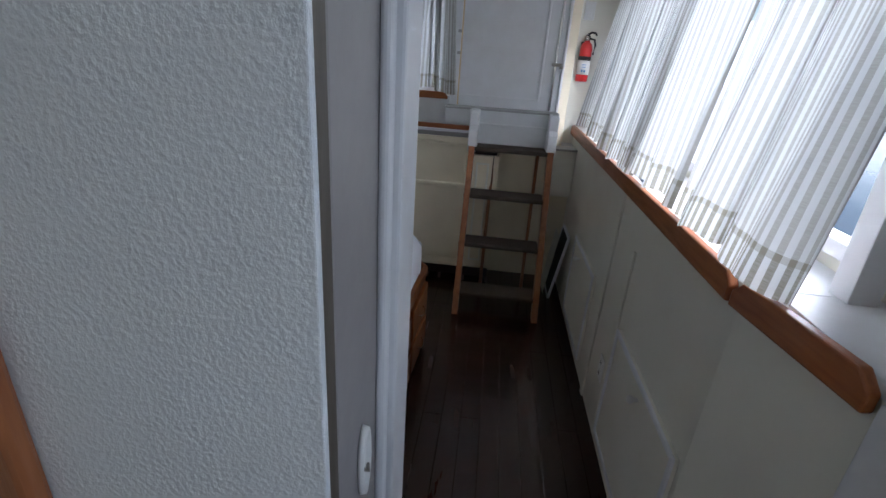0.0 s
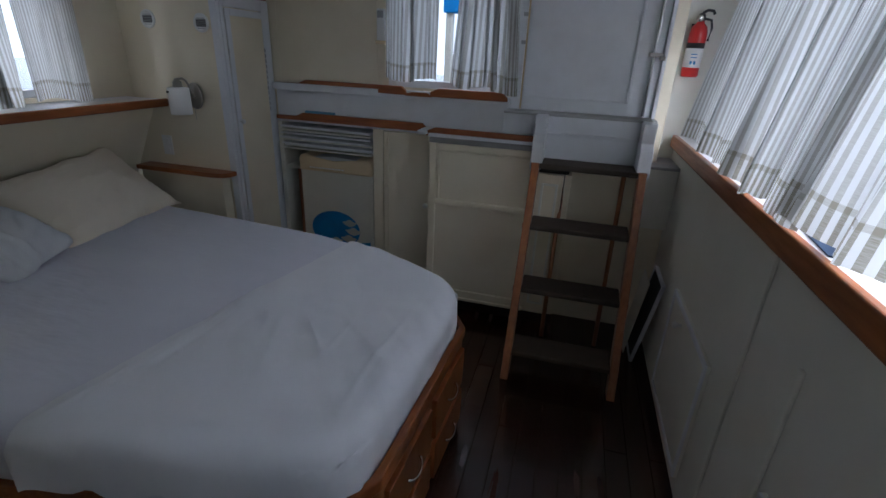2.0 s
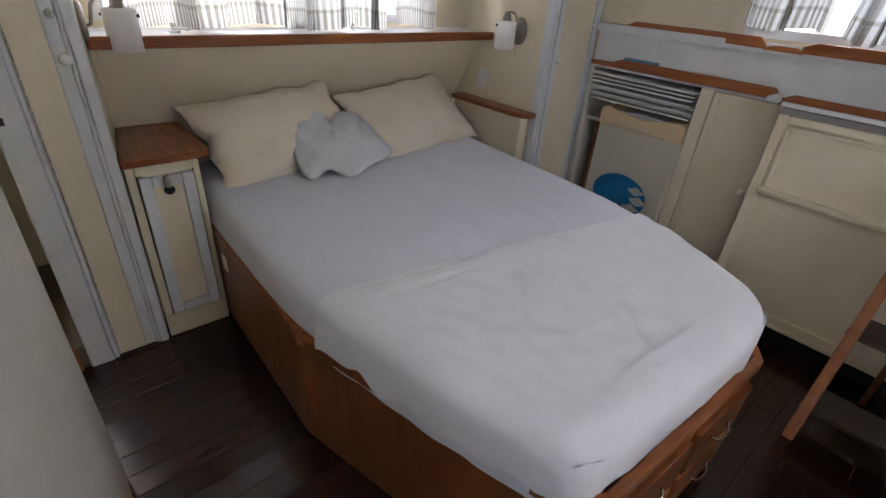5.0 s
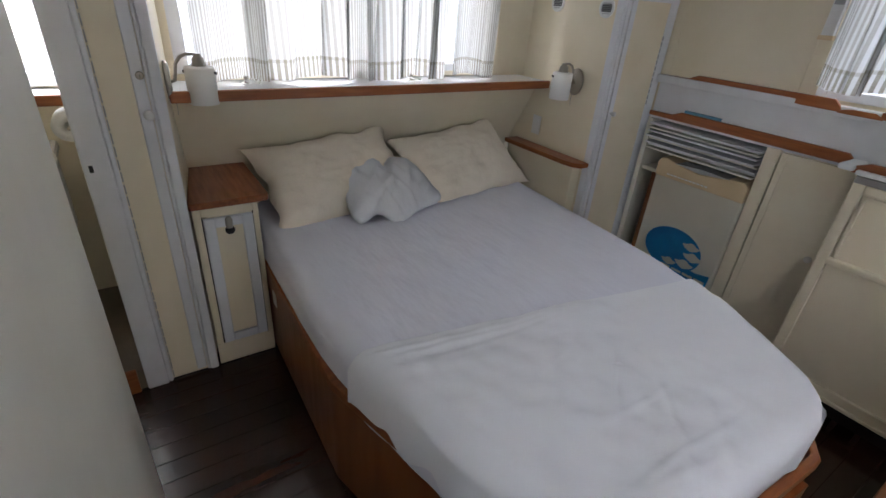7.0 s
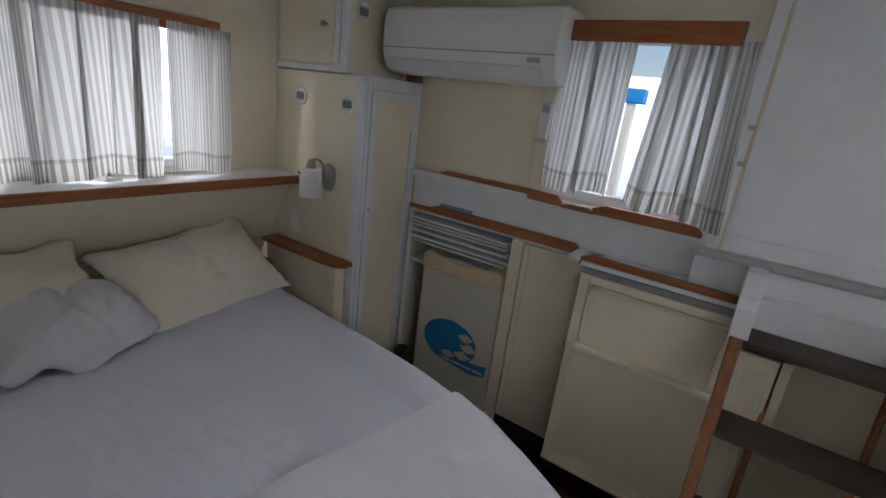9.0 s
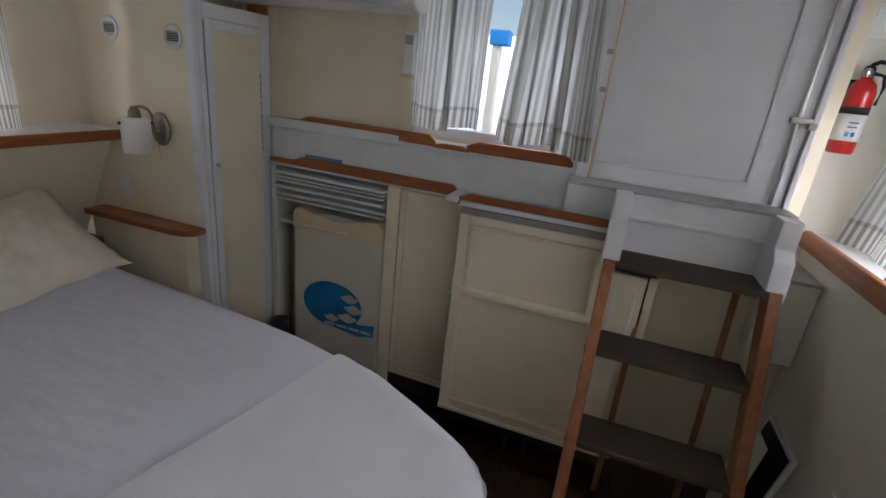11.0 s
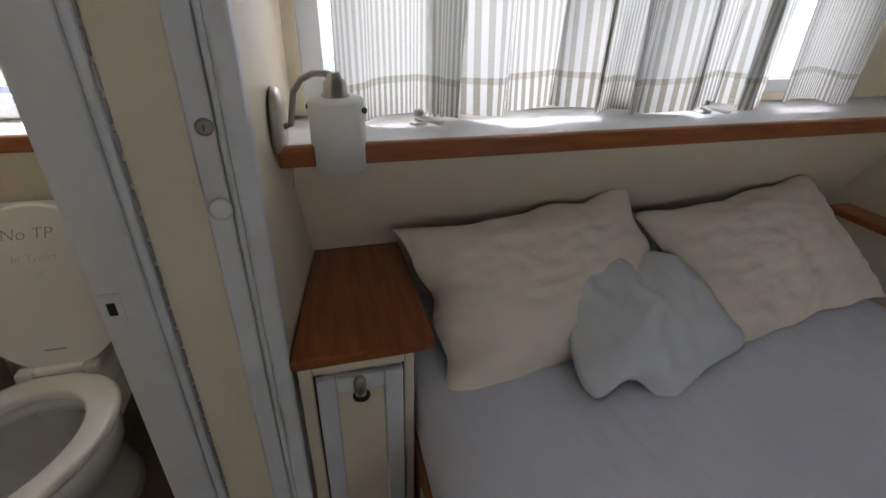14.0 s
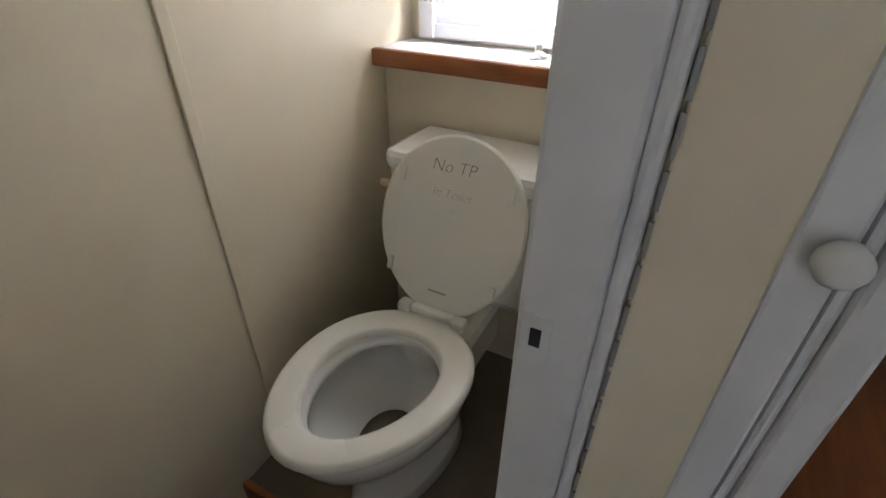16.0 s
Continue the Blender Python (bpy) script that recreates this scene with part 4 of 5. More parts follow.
fiddle("trim_fiddle_lower", (-0.03, 4.285), (0.59, 4.265), 1.068, 1.115, 0.018, TEAKX, "varnished wooden shelf rail with shaped ends")
boxes("shelf_bracket", [(-0.075, -0.02, 4.26, 4.42, 1.075, 1.098)], WHITE, None, 0.008, dict(label="white painted shelf notch between rails", category="trim", kind="structure"))
structure("wall_shelf_back", [(-1.06, 0.42, 4.452, 4.468, 1.085, 1.245)], WHITE, "white painted strip between the two shelves")
structure("wall_hatch_sill", [(0.385, 1.13, 4.33, 4.50, 1.075, 1.215)], WHITE, "white painted hatch sill block")

# boards stacked in the open bay
rb = random.Random(4)
z = 0.884
for k in range(8):
    th = rb.choice((0.009, 0.010, 0.012))
    dx, dy = rb.uniform(-0.022, 0.012), rb.uniform(-0.03, 0.035)
    turn = Matrix.Translation((-0.71, 4.56, z)) @ Matrix.Rotation(radians(rb.uniform(-2.2, 2.2)), 4, "Z") @ Matrix.Rotation(radians(rb.uniform(0.2, 0.9)), 4, "Y")
    boxes("stacked_board", [(-0.305 + dx, 0.30 + dx, -0.15 + dy, 0.16 + dy, 0, th)], WHITE if k % 3 else WALLWHITE, None, 0.002,
          dict(label="thin white painted board in a stack", category="board", group="boards stacked in the bay"), turn)
    z += th + (0.008 if k < 4 else 0.014)

# air purifier like appliance in the bay
ap = thing("appliance", (-0.67, 4.55, 0.05), "aged white floor appliance with beige lid", "appliance")
boxes("body", [(-0.905, -0.405, 4.405, 4.72, 0.052, 0.775)], OLDWHITE, ap, 0.012)
prism("lid", [(-0.905, 0.765), (-0.405, 0.765), (-0.405, 0.845), (-0.43, 0.868), (-0.50, 0.862), (-0.655, 0.842), (-0.80, 0.858), (-0.86, 0.872), (-0.895, 0.862), (-0.905, 0.84)], "y", 4.395, 4.72, BEIGE, ap, 0.008)
prism("control_panel", [(-0.80, 0.857), (-0.655, 0.842), (-0.50, 0.860), (-0.65, 0.868)], "y", 4.392, 4.50, GREYPLASTIC, ap)
boxes("label_bars", [(-0.83 + 0.022 * k, -0.815 + 0.022 * k, 4.3935, 4.396, 0.785, 0.793) for k in range(11)], PLASTIC, ap, 0)
disc = [(-0.672 + 0.172 * math.cos(a), 0.385 + 0.125 * math.sin(a)) for a in (k * math.pi / 22 for k in range(44))]
st = prism("sticker", disc, "y", 4.4015, 4.404, BLUE, ap)
ring = [(-0.672 + 0.16 * math.cos(a), 0.385 + 0.115 * math.sin(a)) for a in (k * math.pi / 22 for k in range(44))]
prism("sticker_band", [(-0.75, 0.27), (-0.52, 0.24), (-0.43, 0.26), (-0.425, 0.325), (-0.50, 0.31), (-0.66, 0.315), (-0.74, 0.30)], "y", 4.4013, 4.404, BLUE, ap)
for cx, cz, s in ((-0.57, 0.44, 1.0), (-0.545, 0.385, 1.1), (-0.58, 0.33, 1.1), (-0.67, 0.31, 0.9)):
    pts = [(cx + s * 0.048 * math.cos(a) * (1 + 0.12 * math.sin(5 * a)), cz + s * 0.020 * math.sin(a) * (1 + 0.25 * math.cos(4 * a))) for a in (k * math.pi / 14 for k in range(28))]
    prism("sticker_cloud", pts, "y", 4.4001, 4.4014, CLOUD, ap)
boxes("sticker_writing", [(-0.71 + 0.07 * k, -0.65 + 0.07 * k, 4.3998, 4.4012, 0.268, 0.282) for k in range(4)], CLOUD, ap, 0)
boxes("wooden_batten", [(-0.985, -0.94, 4.50, 4.53, 0.05, 0.74)], TEAKZ, None, 0.004, dict(label="brown wooden batten leaning inside the bay", category="batten"))
# Added black box, placed where a dark spot shows by the bay
boxes("black_filler", [(-1.02, -0.92, 4.33, 4.42, 0.0, 0.25)], BLACK, None, 0.04, dict(label="rounded black box beside the cabinet", category="bag"))

# ---- air conditioner, remote, curtain boards ----
ac = thing("air_conditioner", (-0.72, 4.36, 1.75), "white wall-mounted split air conditioner", "air conditioner")
prof = [(4.465, 1.765), (4.31, 1.758), (4.265, 1.775), (4.238, 1.815), (4.225, 1.87), (4.222, 1.98), (4.24, 2.045), (4.28, 2.06), (4.465, 2.06)]
prism("body", prof, "x", -1.17, -0.265, PLASTIC, ac, 0.012)
bm = bmesh.new()
fl = [(4.232, 1.822), (4.262, 1.772), (4.275, 1.779), (4.245, 1.829)]
va = [bm.verts.new((-1.13, y - 0.004, z)) for y, z in fl]
vb = [bm.verts.new((-0.32, y - 0.004, z)) for y, z in fl]
bm.faces.new(va); bm.faces.new(vb)
for i in range(4):
    bm.faces.new((va[i], va[(i + 1) % 4], vb[(i + 1) % 4], vb[i]))
finish("louvre", bm, WHITE, ac)
boxes("seam", [(-1.165, -0.27, 4.2195, 4.224, 1.868, 1.873)], GREYPLASTIC, ac, 0)
boxes("badge", [(-0.385, -0.33, 4.222, 4.229, 1.838, 1.858)], GREYPLASTIC, ac, 0.001)
boxes("bracket", [(-1.13, -1.08, 4.38, 4.46, 1.725, 1.758)], TEAK, ac, 0.002)
rm = thing("remote_control", (-0.36, 4.45, 1.55), "white remote control in a wall holder", "remote")
boxes("body", [(-0.385, -0.335, 4.445, 4.468, 1.535, 1.70)], PLASTIC, rm, 0.006)
boxes("display", [(-0.378, -0.342, 4.442, 4.446, 1.655, 1.69)], GREYPLASTIC, rm, 0.001)
boxes("holder", [(-0.39, -0.33, 4.438, 4.468, 1.522, 1.54)], BEIGE, rm, 0.003)


def board(name, spec, mat, label):
    boxes(name, [spec], mat, None, 0.005, dict(label=label, category="curtain board"))


board("curtain_board", (-0.31, 0.345, 4.345, 4.365, 1.945, 2.022), TEAKX, "varnished wooden board hiding the curtain rail")
board("curtain_board", (-1.70, -1.68, 2.10, 3.70, 1.80, 1.868), TEAK, "varnished wooden board hiding the curtain rail")
board("curtain_board", (1.32, 1.34, 1.95, 4.30, 1.95, 2.02), TEAK, "varnished wooden board hiding the curtain rail")
boxes("board_end", [(-0.31, -0.29, 4.365, FY, 1.95, 2.02), (0.325, 0.345, 4.365, FY, 1.95, 2.02), (-1.72, -1.70, 2.10, 2.14, 1.80, 1.868), (-1.72, -1.70, 3.66, 3.70, 1.80, 1.868), (1.34, 1.56, 1.95, 1.97, 1.95, 2.02), (1.34, 1.56, 4.28, 4.30, 1.95, 2.02)], WHITE, None, 0.002, dict(label="white blocks holding the curtain boards", category="trim", kind="structure"))

LF = "grey-and-white striped linen curtain hanging at the window"
curtain("curtain", (-0.30, 4.385), (-0.005, 4.385), 1.345, 1.96, 2.2, 0.034, LF, "curtains at the forward window", 0.0, 3)
curtain("curtain", (0.115, 4.385), (0.40, 4.375), 1.335, 1.96, 3, 0.036, LF, "curtains at the forward window", 0.32, 6, -0.03)
for k, (ya, yb, sd) in enumerate(((2.20, 2.48, 11), (2.40, 2.98, 12), (2.94, 3.42, 13), (3.43, 3.72, 14))):
    curtain("curtain", (-1.645 + 0.006 * k, yb), (-1.645 + 0.006 * k, ya), 1.196 + 0.008 * (k % 2), 1.83, 2.4 if k in (1, 2) else 1.6, 0.050 if k in (1, 2) else 0.016 if k else 0.008, LF, "curtains above the bed", 0.0, sd)
for k, (ya, yb, sd) in enumerate(((1.955, 2.50, 21), (2.50, 3.05, 22), (3.02, 3.55, 23), (3.55, 4.28, 24))):
    curtain("curtain", (1.395 + 0.012 * (k % 2), ya), (1.395 + 0.012 * (k % 2), yb), 1.150 + 0.008 * (k % 2), 1.98, 2.3, 0.038, LF, "curtains along the side windows", 0.06, sd, 0, 0.95, 0.125)
curtain("roman_blind", (-2.175, 1.79), (-2.175, 1.11), 1.205, 1.74, 1.0, 0.006, "grey-and-white striped blind over the washroom window", "", 0.0, 31, 0, 1.0)

# ---- hatch door and ladder ----
hd = thing("hatch_door", (0.78, 4.46, 1.22), "grey-white painted hatch door, shut, with rod latch", "door")
boxes("leaf", [(0.455, 1.115, 4.445, 4.475, 1.228, 2.2)], WHITE, hd, 0.004)
# Beige strip imitates warm daylight leaking past the hatch door
boxes("edge_strip", [(0.446, 0.4545, 4.447, 4.472, 1.23, 2.2)], BEIGE, hd, 0.001)
boxes("stiles", [(0.985, 1.002, 4.436, 4.447, 1.30, 2.2), (0.47, 1.0, 4.440, 4.447, 1.29, 1.30)], WHITE, hd, 0.004)
tube("rod", [(1.075, 4.432, 1.235), (1.075, 4.432, 1.5), (1.075, 4.432, 1.9), (1.075, 4.432, 2.2)], 0.008, CHROME, hd)
boxes("latch", [(1.05, 1.115, 4.42, 4.444, 1.515, 1.535), (1.10, 1.125, 4.40, 4.43, 1.50, 1.52)], NICKEL, hd, 0.003)
structure("post_hatch", [(0.40, 0.445, 4.44, 4.50, 1.215, H), (1.118, 1.135, 4.43, 4.56, 1.215, H)], WHITE, "white painted hatch post")
for z in (1.55, 1.68):
    boxes("hinge_leaf", [(0.425, 0.447, 4.432, 4.442, z, z + 0.018)], GREYPLASTIC, hd, 0.001)
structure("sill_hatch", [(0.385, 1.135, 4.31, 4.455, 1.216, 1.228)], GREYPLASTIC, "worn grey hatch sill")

ld = thing("ladder", (0.85, 3.95, 0), "brown wooden ladder with grip-covered treads", "ladder")
slope = 0.45


def ly(z):
    return 3.75 + slope * z


for x in (0.575, 1.085):
    prism("stringer", [(ly(0) - 0.035, 0.0), (ly(0) + 0.035, 0.0), (ly(1.0) + 0.05, 1.0), (ly(1.0) - 0.035, 1.0)], "x", x - 0.006, x + 0.032, TEAKZ, ld, 0.004)
    zs = [(4.16, 0.985), (4.20, 0.965), (4.33, 1.0), (4.40, 1.08), (4.40, 1.222), (4.30, 1.222), (4.30, 1.185), (4.285, 1.185), (4.285, 1.12), (4.25, 1.12)]
    prism("bracket", [(4.17, 0.97), (4.33, 0.97), (4.335, 1.225), (4.225, 1.225), (4.225, 1.13), (4.19, 1.10)], "x", x - 0.016, x + 0.044, WHITE, ld, 0.004)
for z in (1.0, 0.715, 0.425, 0.135):
    y = ly(z)
    boxes("tread", [(0.603, 1.085, y - 0.035, y + 0.135, z - 0.028, z)], TREAD, ld, 0.008)
    for x in (0.566, 1.079):
        turned("peg", [(0.014, 0), (0.014, 0.04), (0.001, 0.041)], pose(x, y - 0.02, z - 0.012, 0, 90, 0), TEAKZ, ld, 10)
boxes("riser_board", [(0.603, 1.085, 4.325, 4.335, 0.99, 1.215)], WHITE, ld, 0.003)
boxes("riser_moulding", [(0.615, 1.075, 4.312, 4.327, 1.12, 1.135)], WHITE, ld, 0.004)
for x in (0.735, 1.03):
    tube("back_leg", [(x, 4.30, 0.97), (x, 4.24, 0.5), (x, 4.18, 0.0)], 0.012, TEAKZ, ld, 6)

# ---- fire extinguisher ----
fe = thing("fire_extinguisher", (1.28, 4.60, 1.43), "small red fire extinguisher hung on the wall", "extinguisher")
M = pose(1.28, 4.605, 1.43)
turned("bottle", [(0.036, 0), (0.041, 0.008), (0.041, 0.205), (0.034, 0.235), (0.018, 0.25), (0.016, 0.262)], M, RED, fe, 28)
turned("label", [(0.0415, 0.045), (0.0415, 0.135)], M, PLASTIC, fe, 28)
turned("label_band", [(0.0418, 0.135), (0.0418, 0.16)], M, BLACK, fe, 28)
boxes("label_print", [(1.262, 1.272, 4.561, 4.5645, 1.49, 1.505), (1.279, 1.289, 4.560, 4.5640, 1.49, 1.505), (1.262, 1.290, 4.560, 4.5645, 1.52, 1.524), (1.262, 1.290, 4.560, 4.5645, 1.535, 1.539)], BLUE, fe, 0)
turned("valve", [(0.017, 0.26), (0.017, 0.285), (0.010, 0.295), (0.001, 0.296)], M, BLACK, fe, 16)
turned("gauge", [(0.017, 0), (0.017, 0.012), (0.001, 0.0125)], pose(1.27, 4.592, 1.70, 90, 0, 0), CHROME, fe, 16)
tube("lever", [(1.28, 4.605, 1.725), (1.30, 4.60, 1.738), (1.325, 4.60, 1.735), (1.335, 4.60, 1.72)], 0.007, BLACK, fe)
tube("hose", [(1.295, 4.60, 1.70), (1.325, 4.60, 1.695), (1.335, 4.60, 1.66), (1.328, 4.60, 1.60)], 0.006, BLACK, fe)
boxes("bracket", [(1.25, 1.31, 4.645, 4.66, 1.45, 1.68)], BLACK, fe, 0.002)

# ---- starboard locker doors and rail ----
for ya, yb, za, zb, kn in ((3.255, 3.845, 0.075, 0.575, 3.64), (2.09, 2.745, 0.075, 0.59, 2.407)):
    lk = thing("locker_door", (1.297, (ya + yb) / 2, za), "white painted locker door with moulded edge", "door", "locker doors")
    boxes("leaf", [(1.286, 1.299, ya, yb, za, zb)], WALLWHITE, lk, 0.003)
    boxes("moulding", [(1.279, 1.290, ya, ya + 0.022, za, zb), (1.279, 1.290, yb - 0.022, yb, za, zb), (1.279, 1.290, ya + 0.022, yb - 0.022, za, za + 0.022), (1.279, 1.290, ya + 0.022, yb - 0.022, zb - 0.022, zb)], WHITE, lk, 0.005)
    knob(lk, (1.286, kn, zb - 0.07), (-1, 0, 0), PLASTIC, 0.014)
structure("batten_starboard", [(1.290, 1.2995, 3.06, 3.10, 0, 1.07), (1.290, 1.2995, 2.78, 2.80, 0.02, 0.9)], WALLWHITE, "painted joint batten on the side wall", 0.004)


def rail_starboard(ya, yb):
    pts = [(ya + 0.0, 1.068), (yb, 1.068), (yb, 1.105), (yb - 0.03, 1.135), (ya + 0.03, 1.135), (ya, 1.105)]
    prism("trim_rail_starboard", pts, "x", 1.272, 1.296, TEAK, None, 0.005, dict(label="varnished wooden rail along the window shelf", category="trim", kind="structure"))


pn = prism("trim_rail_starboard", [(0, 1.068), (0.345, 1.068), (0.345, 1.105), (0.315, 1.135), (0.03, 1.135), (0, 1.105)], "y", 0, 0.024, TEAKX, None, 0.005, dict(label="varnished wooden rail along the window shelf", category="trim", kind="structure"))
pn.matrix_basis = pose(1.272, 2.072, 0, 0, 0, -81.5)
rail_starboard(2.085, 4.64)
cb = thing("corner_box", (1.2, 4.5, 0.66), "off-white painted box in the corner by the ladder", "box")
boxes("body", [(1.135, 1.297, 4.37, 4.655, 0.665, 0.985)], WALLWHITE, cb, 0.004)
boxes("top", [(1.125, 1.297, 4.36, 4.655, 0.985, 1.0)], GREYPLASTIC, cb, 0.003)
fb = thing("framed_board", (1.25, 4.1, 0), "black board with white edge leaning on the wall", "board")
lm = pose(1.21, 0, 0, 0, 9, 0)
boxes("panel", [(0.004, 0.016, 4.10, 4.34, 0.02, 0.46)], BLACK, fb, 0.002, m=lm)
boxes("edge", [(0, 0.018, 4.085, 4.10, 0.0, 0.475), (0, 0.018, 4.34, 4.355, 0.0, 0.475), (0, 0.018, 4.10, 4.34, 0.0, 0.02), (0, 0.018, 4.10, 4.34, 0.46, 0.475)], WHITE, fb, 0.003, m=lm)
boxes("panel_inner", [(0.0, 0.003, 4.16, 4.355, 0.0, 0.44)], WALLWHITE, fb, 0.001, m=pose(1.185, 0, 0, 0, 7, 0))
# small things on the starboard shelf
# Small dark lid, shaped as a low disc
turned("round_dark_lid", [(0.028, 0), (0.030, 0.012), (0.026, 0.02), (0.001, 0.02)], pose(1.328, 2.43, 1.123), BLACK, None, 20, 1.0, dict(label="small round dark lid on the window shelf", category="lid"))
prism("leaflet", [(1.315, 2.90), (1.375, 2.87), (1.395, 3.07), (1.335, 3.10)], "z", 1.123, 1.127, material("dark_blue_print", (0.02, 0.04, 0.08), 0.4), None, 0, dict(label="thin dark blue leaflet on the window shelf", category="leaflet"))


# Unidentified pale blue object, modelled as a plain strip
prism("pale_blue_strip", [(-0.86, 4.432), (-0.80, 4.428), (-0.66, 4.437), (-0.66, 4.444), (-0.80, 4.449), (-0.86, 4.446)], "z", 1.086, 1.128, material("pale_blue_plastic", (0.12, 0.30, 0.48), 0.45), None, 0.002, dict(label="pale blue plastic strip lying on the shelf", category="strip"))


def window_catch(x, y, z, turn):
    w = thing("window_catch", (x, y, z), "white metal window catch on the sill", "catch", "window catches", turn)
    m = pose(x, y, z, 0, 0, turn)
    boxes("foot", [(-0.02, 0.02, -0.012, 0.012, 0, 0.008)], PLASTIC, w, 0.003, m=m)
    boxes("lever", [(-0.008, 0.008, -0.01, 0.075, 0.012, 0.022)], PLASTIC, w, 0.003, m=m)
    boxes("post", [(-0.008, 0.008, -0.008, 0.008, 0.006, 0.035)], NICKEL, w, 0.003, m=m)


window_catch(-1.63, 2.38, 1.184, -60)
window_catch(-1.63, 3.18, 1.184, -80)
window_catch(-2.13, 1.50, 1.088, -60)

# ---- toilet ----
TZ, TYC = 0.105, 1.432
to = thing("toilet", (-1.6, TYC, TZ), "white porcelain toilet with seat lid raised", "toilet")


def oval(t, cx, hl, hw):
    """Egg outline pointing along +x."""
    c, s = math.cos(t), math.sin(t)
    x = cx + hl * c * (1.0 if c > 0 else 0.92)
    return x, TYC + hw * s * (1 - 0.10 * c) - 0.09 * (x + 1.72)


def oval_rings(name, rings, mat, seg=48, close=(True, True)):
    bm = bmesh.new()
    rs = [[bm.verts.new((*oval(2 * math.pi * k / seg, cx, hl, hw), z)) for k in range(seg)] for cx, hl, hw, z in rings]
    for a, b in zip(rs, rs[1:]):
        for k in range(seg):
            bm.faces.new((a[k], a[(k + 1) % seg], b[(k + 1) % seg], b[k]))
    if close[0]:
        bm.faces.new(rs[0])
    if close[1]:
        bm.faces.new(rs[-1])
    return finish(name, bm, mat, to, True)


oval_rings("bowl", [(-1.61, 0.225, 0.105, TZ), (-1.61, 0.215, 0.095, TZ + 0.04), (-1.60, 0.19, 0.09, TZ + 0.14), (-1.57, 0.20, 0.115, TZ + 0.22), (-1.525, 0.222, 0.165, TZ + 0.31), (-1.505, 0.228, 0.178, TZ + 0.37), (-1.505, 0.228, 0.178, TZ + 0.405), (-1.505, 0.215, 0.165, TZ + 0.41), (-1.50, 0.168, 0.122, TZ + 0.405), (-1.50, 0.166, 0.120, TZ + 0.375), (-1.50, 0.185, 0.140, TZ + 0.365), (-1.505, 0.165, 0.118, TZ + 0.29), (-1.52, 0.10, 0.07, TZ + 0.21), (-1.52, 0.05, 0.04, TZ + 0.17), (-1.52, 0.02, 0.02, TZ + 0.165)], PORCELAIN)
oval_rings("seat", [(-1.492, 0.168, 0.128, TZ + 0.420), (-1.498, 0.242, 0.193, TZ + 0.418), (-1.498, 0.247, 0.197, TZ + 0.425), (-1.498, 0.246, 0.196, TZ + 0.434), (-1.498, 0.240, 0.190, TZ + 0.440), (-1.497, 0.232, 0.184, TZ + 0.4415), (-1.492, 0.180, 0.138, TZ + 0.440), (-1.492, 0.171, 0.131, TZ + 0.437), (-1.492, 0.168, 0.128, TZ + 0.420)], SEATPLASTIC, close=(False, False))
# Water disc coloured dark to add the shade inside the bowl
oval_rings("shaded_bowl_water", [(-1.52, 0.088, 0.062, TZ + 0.198), (-1.52, 0.087, 0.061, TZ + 0.200)], material("shaded_bowl_water", (0.16, 0.14, 0.10), 0.04))
boxes("rear_deck", [(-1.93, -1.66, TYC - 0.11, TYC + 0.11, TZ + 0.25, TZ + 0.41)], PORCELAIN, to, 0.03)
boxes("tank", [(-2.07, -1.87, TYC - 0.20, TYC + 0.20, TZ + 0.39, TZ + 0.74)], PORCELAIN, to, 0.03)
boxes("tank_lid", [(-2.078, -1.855, TYC - 0.215, TYC + 0.215, TZ + 0.742, TZ + 0.795)], PORCELAIN, to, 0.018)
boxes("flush_lever", [(-1.868, -1.85, TYC - 0.23, TYC - 0.13, TZ + 0.69, TZ + 0.71)], BEIGE, to, 0.006)
for d in (-0.075, 0.075):
    boxes("hinge", [(-1.735, -1.70, TYC + d - 0.018, TYC + d + 0.018, TZ + 0.43, TZ + 0.462)], SEATPLASTIC, to, 0.007)
boxes("hinge_bar", [(-1.735, -1.712, TYC - 0.06, TYC + 0.06, TZ + 0.435, TZ + 0.46)], SEATPLASTIC, to, 0.007)
LID = pose(-1.728, TYC, TZ + 0.455, 0, -20, 0)
bm = bmesh.new()
segs = 48
ring_sets = []
for th, sc in ((0.0, 0.97), (0.004, 1.0), (0.012, 1.0), (0.017, 0.96)):
    ring = []
    for k in range(segs):
        a = 2 * math.pi * k / segs
        wy = 0.190 * math.sin(a) * (1 + 0.06 * math.cos(a)) * sc
        hz = 0.208 + 0.222 * math.cos(a) * sc
        ring.append(bm.verts.new(LID @ Vector((-th, wy, max(hz, 0.004)))))
    ring_sets.append(ring)
for a, b in zip(ring_sets, ring_sets[1:]):
    for k in range(segs):
        bm.faces.new((a[k], a[(k + 1) % segs], b[(k + 1) % segs], b[k]))
bm.faces.new(ring_sets[0]); bm.faces.new(ring_sets[-1])
finish("lid", bm, SEATPLASTIC, to, False)
for s in (-1, 1):
    for h in (0.30, 0.07):
        boxes("lid_bumper", [(0.0, 0.010, s * 0.14 - 0.007, s * 0.14 + 0.007, h, h + 0.035)], SEATPLASTIC, to, 0.003, m=LID)
boxes("lid_mark", [(0.0, 0.0012, -0.025, 0.025, 0.045, 0.050)], GREYPLASTIC, to, 0, m=LID)
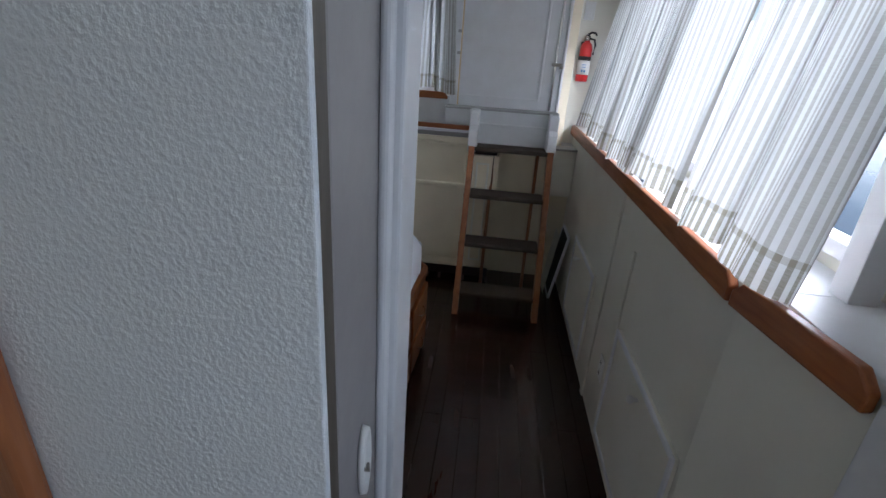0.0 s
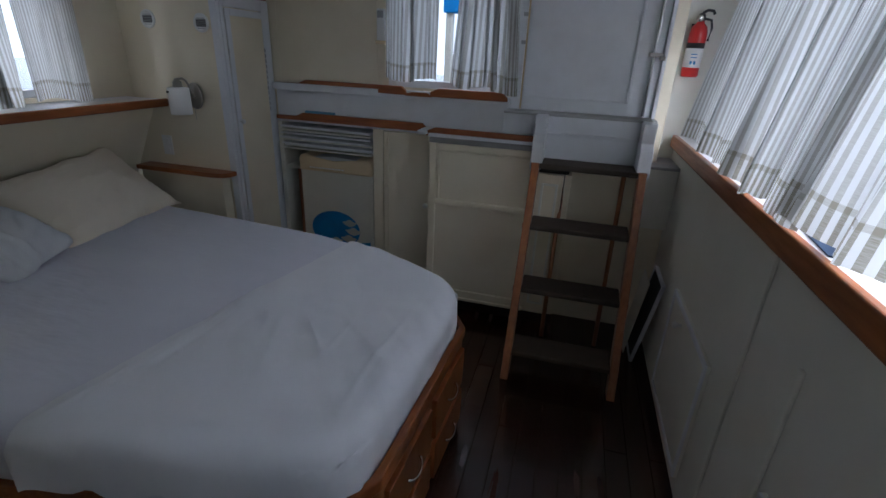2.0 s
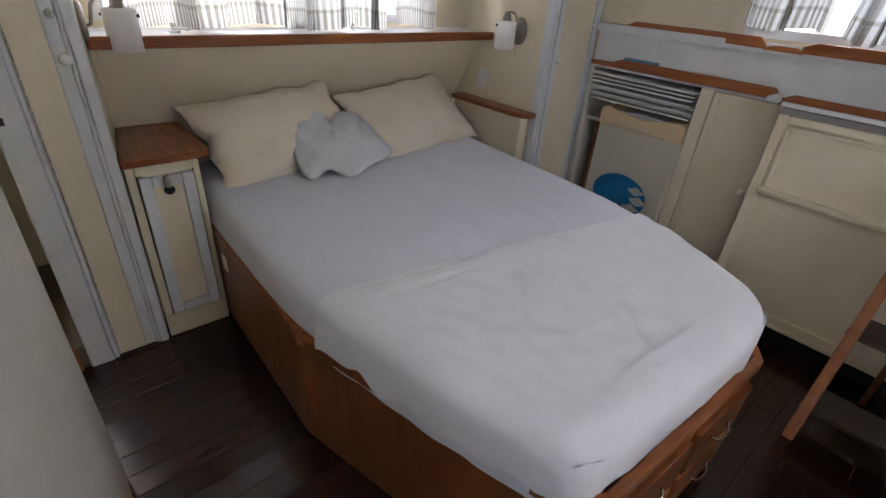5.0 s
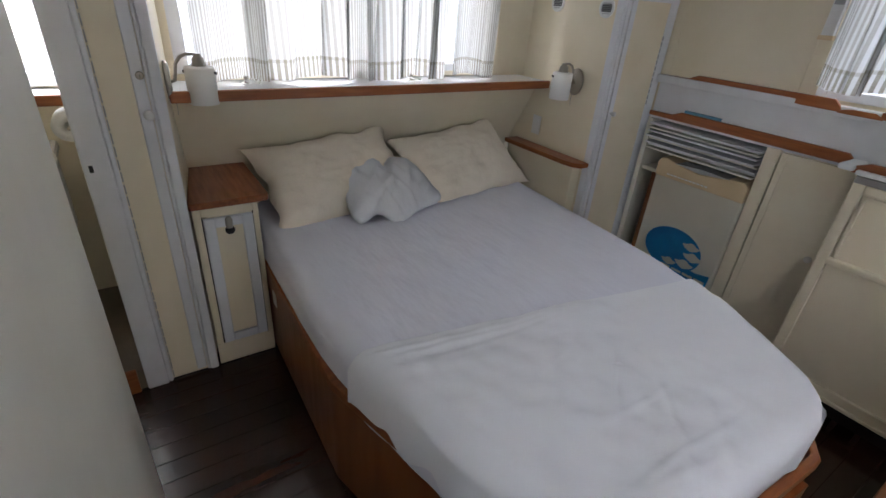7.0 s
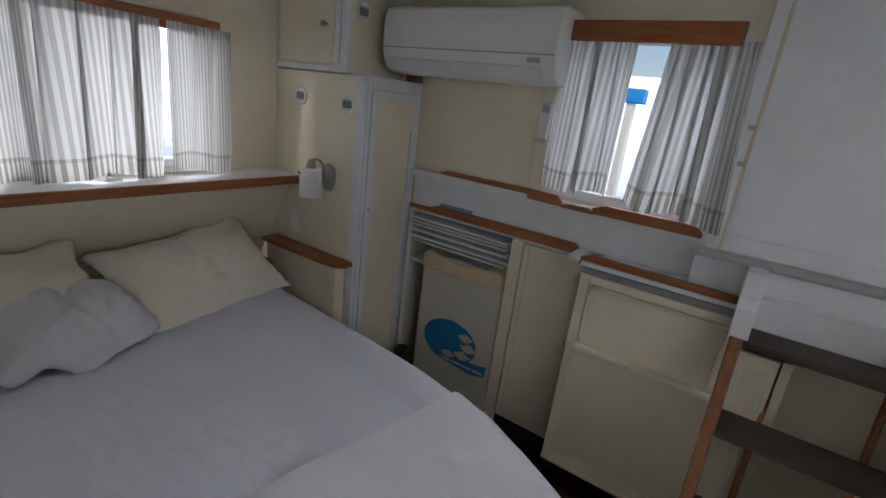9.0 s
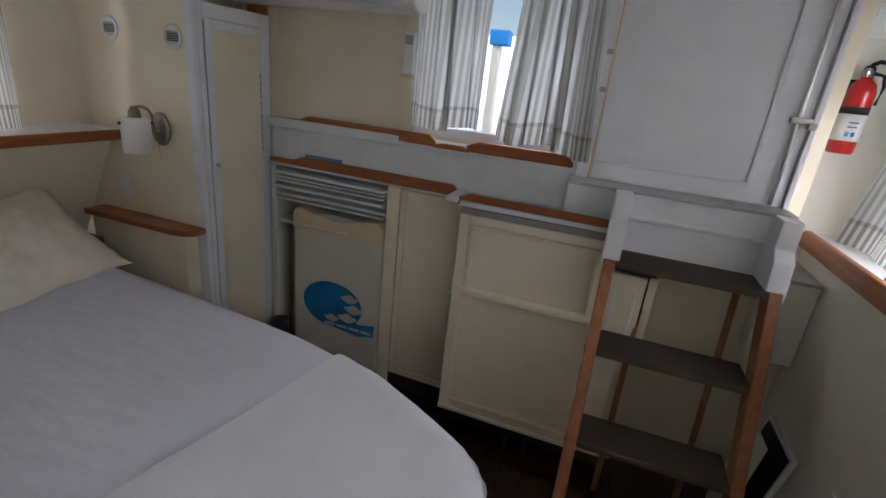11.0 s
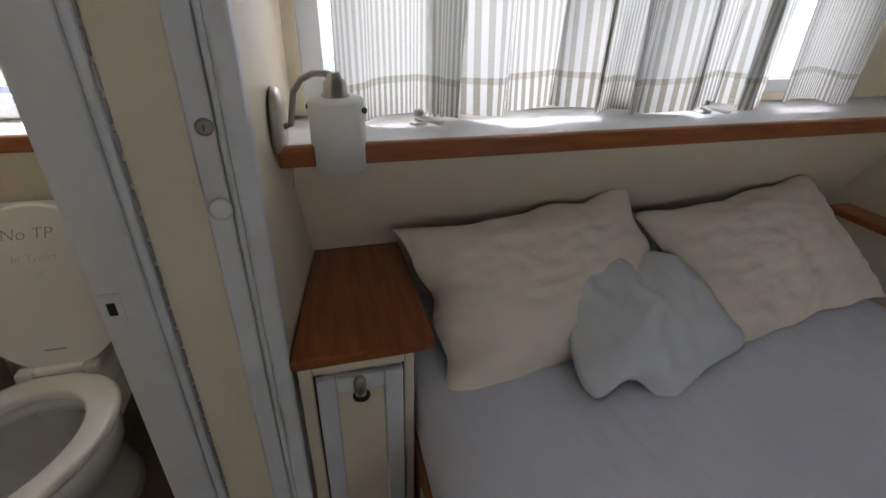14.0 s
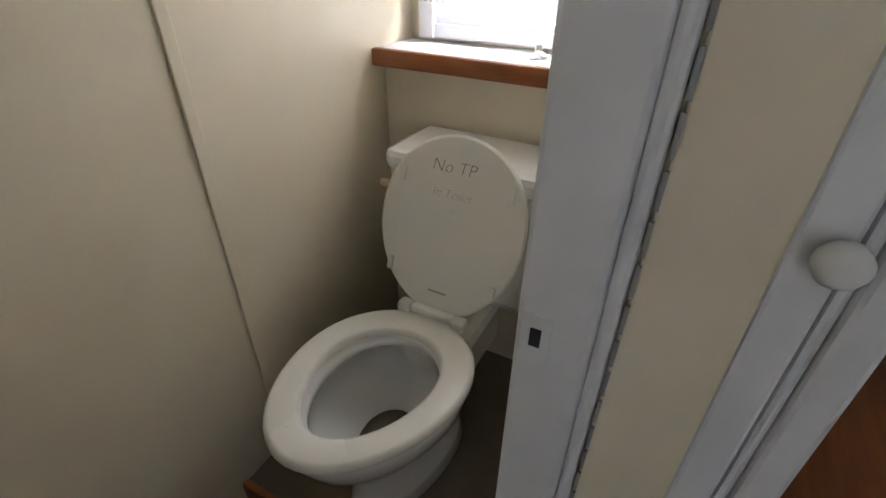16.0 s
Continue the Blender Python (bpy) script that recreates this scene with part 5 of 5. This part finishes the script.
for text, yy, zz, size in (("No TP", -0.012, 0.340, 0.042), ("In Toilet", -0.005, 0.282, 0.030), ("!!", 0.0, 0.242, 0.024)):
    cu = bpy.data.curves.new("writing", "FONT")
    cu.body, cu.size, cu.align_x, cu.extrude, cu.shear = text, size, "CENTER", 0.0003, 0.15
    cu.offset = -0.0011
    tmp = new("writing", cu)
    me = bpy.data.meshes.new_from_object(tmp.evaluated_get(bpy.context.evaluated_depsgraph_get()))
    bpy.data.objects.remove(tmp)
    me.materials.clear()
    me.materials.append(INK)
    me.transform(LID @ pose(0.0012, yy, zz, 90, 0, 90))
    wr = new("writing", me)
    wr.parent, wr.matrix_parent_inverse = to, to.matrix_basis.inverted()
tp = thing("toilet_paper", (-1.9, 1.72, 1.0), "white toilet paper roll on a wall holder", "toilet paper")
turned("roll", [(0.02, -0.05), (0.055, -0.05), (0.055, 0.05), (0.02, 0.05), (0.02, -0.05)], pose(-1.72, 1.735, 1.04, 0, 90, 0), PLASTIC, tp, 28)
tube("holder", [(-1.80, 1.80, 1.04), (-1.80, 1.735, 1.04), (-1.64, 1.735, 1.04)], 0.006, CHROME, tp)
bn = thing("waste_bin", (-1.02, 1.206, 0), "dark plastic waste bin on the washroom floor", "bin")
turned("bucket", [(0.09, 0), (0.12, 0.30), (0.127, 0.31), (0.127, 0.32), (0.115, 0.32), (0.085, 0.02), (0.001, 0.02)], pose(-1.02, 1.206, 0.001), GRAPHITE, bn, 32)

# latch cover on the near door post
kp = thing("door_pull", (0.584, 1.575, 1.0), "white oval finger pull on the door post", "door pull")
turned("rim", [(0.001, 0.002), (0.030, 0.002), (0.033, 0.008), (0.040, 0.008), (0.042, 0.0)], pose(0.584, 1.575, 1.0, 0, 90, 0) @ Matrix.Diagonal((1.5, 0.55, 1, 1)), PLASTIC, kp, 24)
tube("ring", [(0.585, 1.57, 0.99), (0.590, 1.585, 0.97), (0.585, 1.60, 0.99)], 0.003, NICKEL, kp)

# ---- outside ----
# Ring of self-lit walls, added in place of real scenery
bm = bmesh.new()
for a, b in (((-60, -60), (60, -60)), ((60, -60), (60, 60)), ((60, 60), (-60, 60)), ((-60, 60), (-60, -60))):
    bm.faces.new([bm.verts.new(p) for p in ((*a, -2), (*b, -2), (*b, 7), (*a, 7))])
finish("backdrop", bm, BACK, None, False, dict(label="pale glowing backdrop standing in for the bright distance", category="backdrop", kind="structure"))
structure("water", [(-300, 300, -300, 300, -1.2, -1.0)], material("water", (0.25, 0.3, 0.33), 0.15, scale=3, bump=0.6, bump_scale=2), "pale rippled harbour water")
pile = thing("dock_post", (-0.35, 6.0, -1), "pale dock post with blue band", "post")
boxes("post", [(-0.42, -0.36, 6.0, 6.08, -1.0, 1.80)], WALLWHITE, pile, 0.01)
boxes("band", [(-0.44, -0.30, 5.98, 6.10, 1.80, 1.90)], material("blue_cover", (0.01, 0.28, 0.75), 0.5), pile, 0.01)

# ---- floor planks ----
px = -1.33
rp = random.Random(9)
meshes = {}
for length in (1.1, 1.5, 2.1):
    bm = bmesh.new()
    add_box(bm, 0, 0.0875, 0, length - 0.002, -0.018, 0, 0.0015)
    me = bpy.data.meshes.new("plank")
    bm.to_mesh(me)
    bm.free()
    me.materials.append(FLOORWOOD)
    meshes[length] = me
for k in range(30):
    order = rp.choice([(1.1, 1.5, 2.1), (1.5, 2.1, 1.1), (2.1, 1.1, 1.5), (1.1, 2.1, 1.5)])
    y = 0.2
    for length in order:
        if y < 4.7:
            ob = new("plank", meshes[length])
            ob.parent = floor
            ob.matrix_basis = pose(px, y, 0)
        y += length
    px += 0.0885
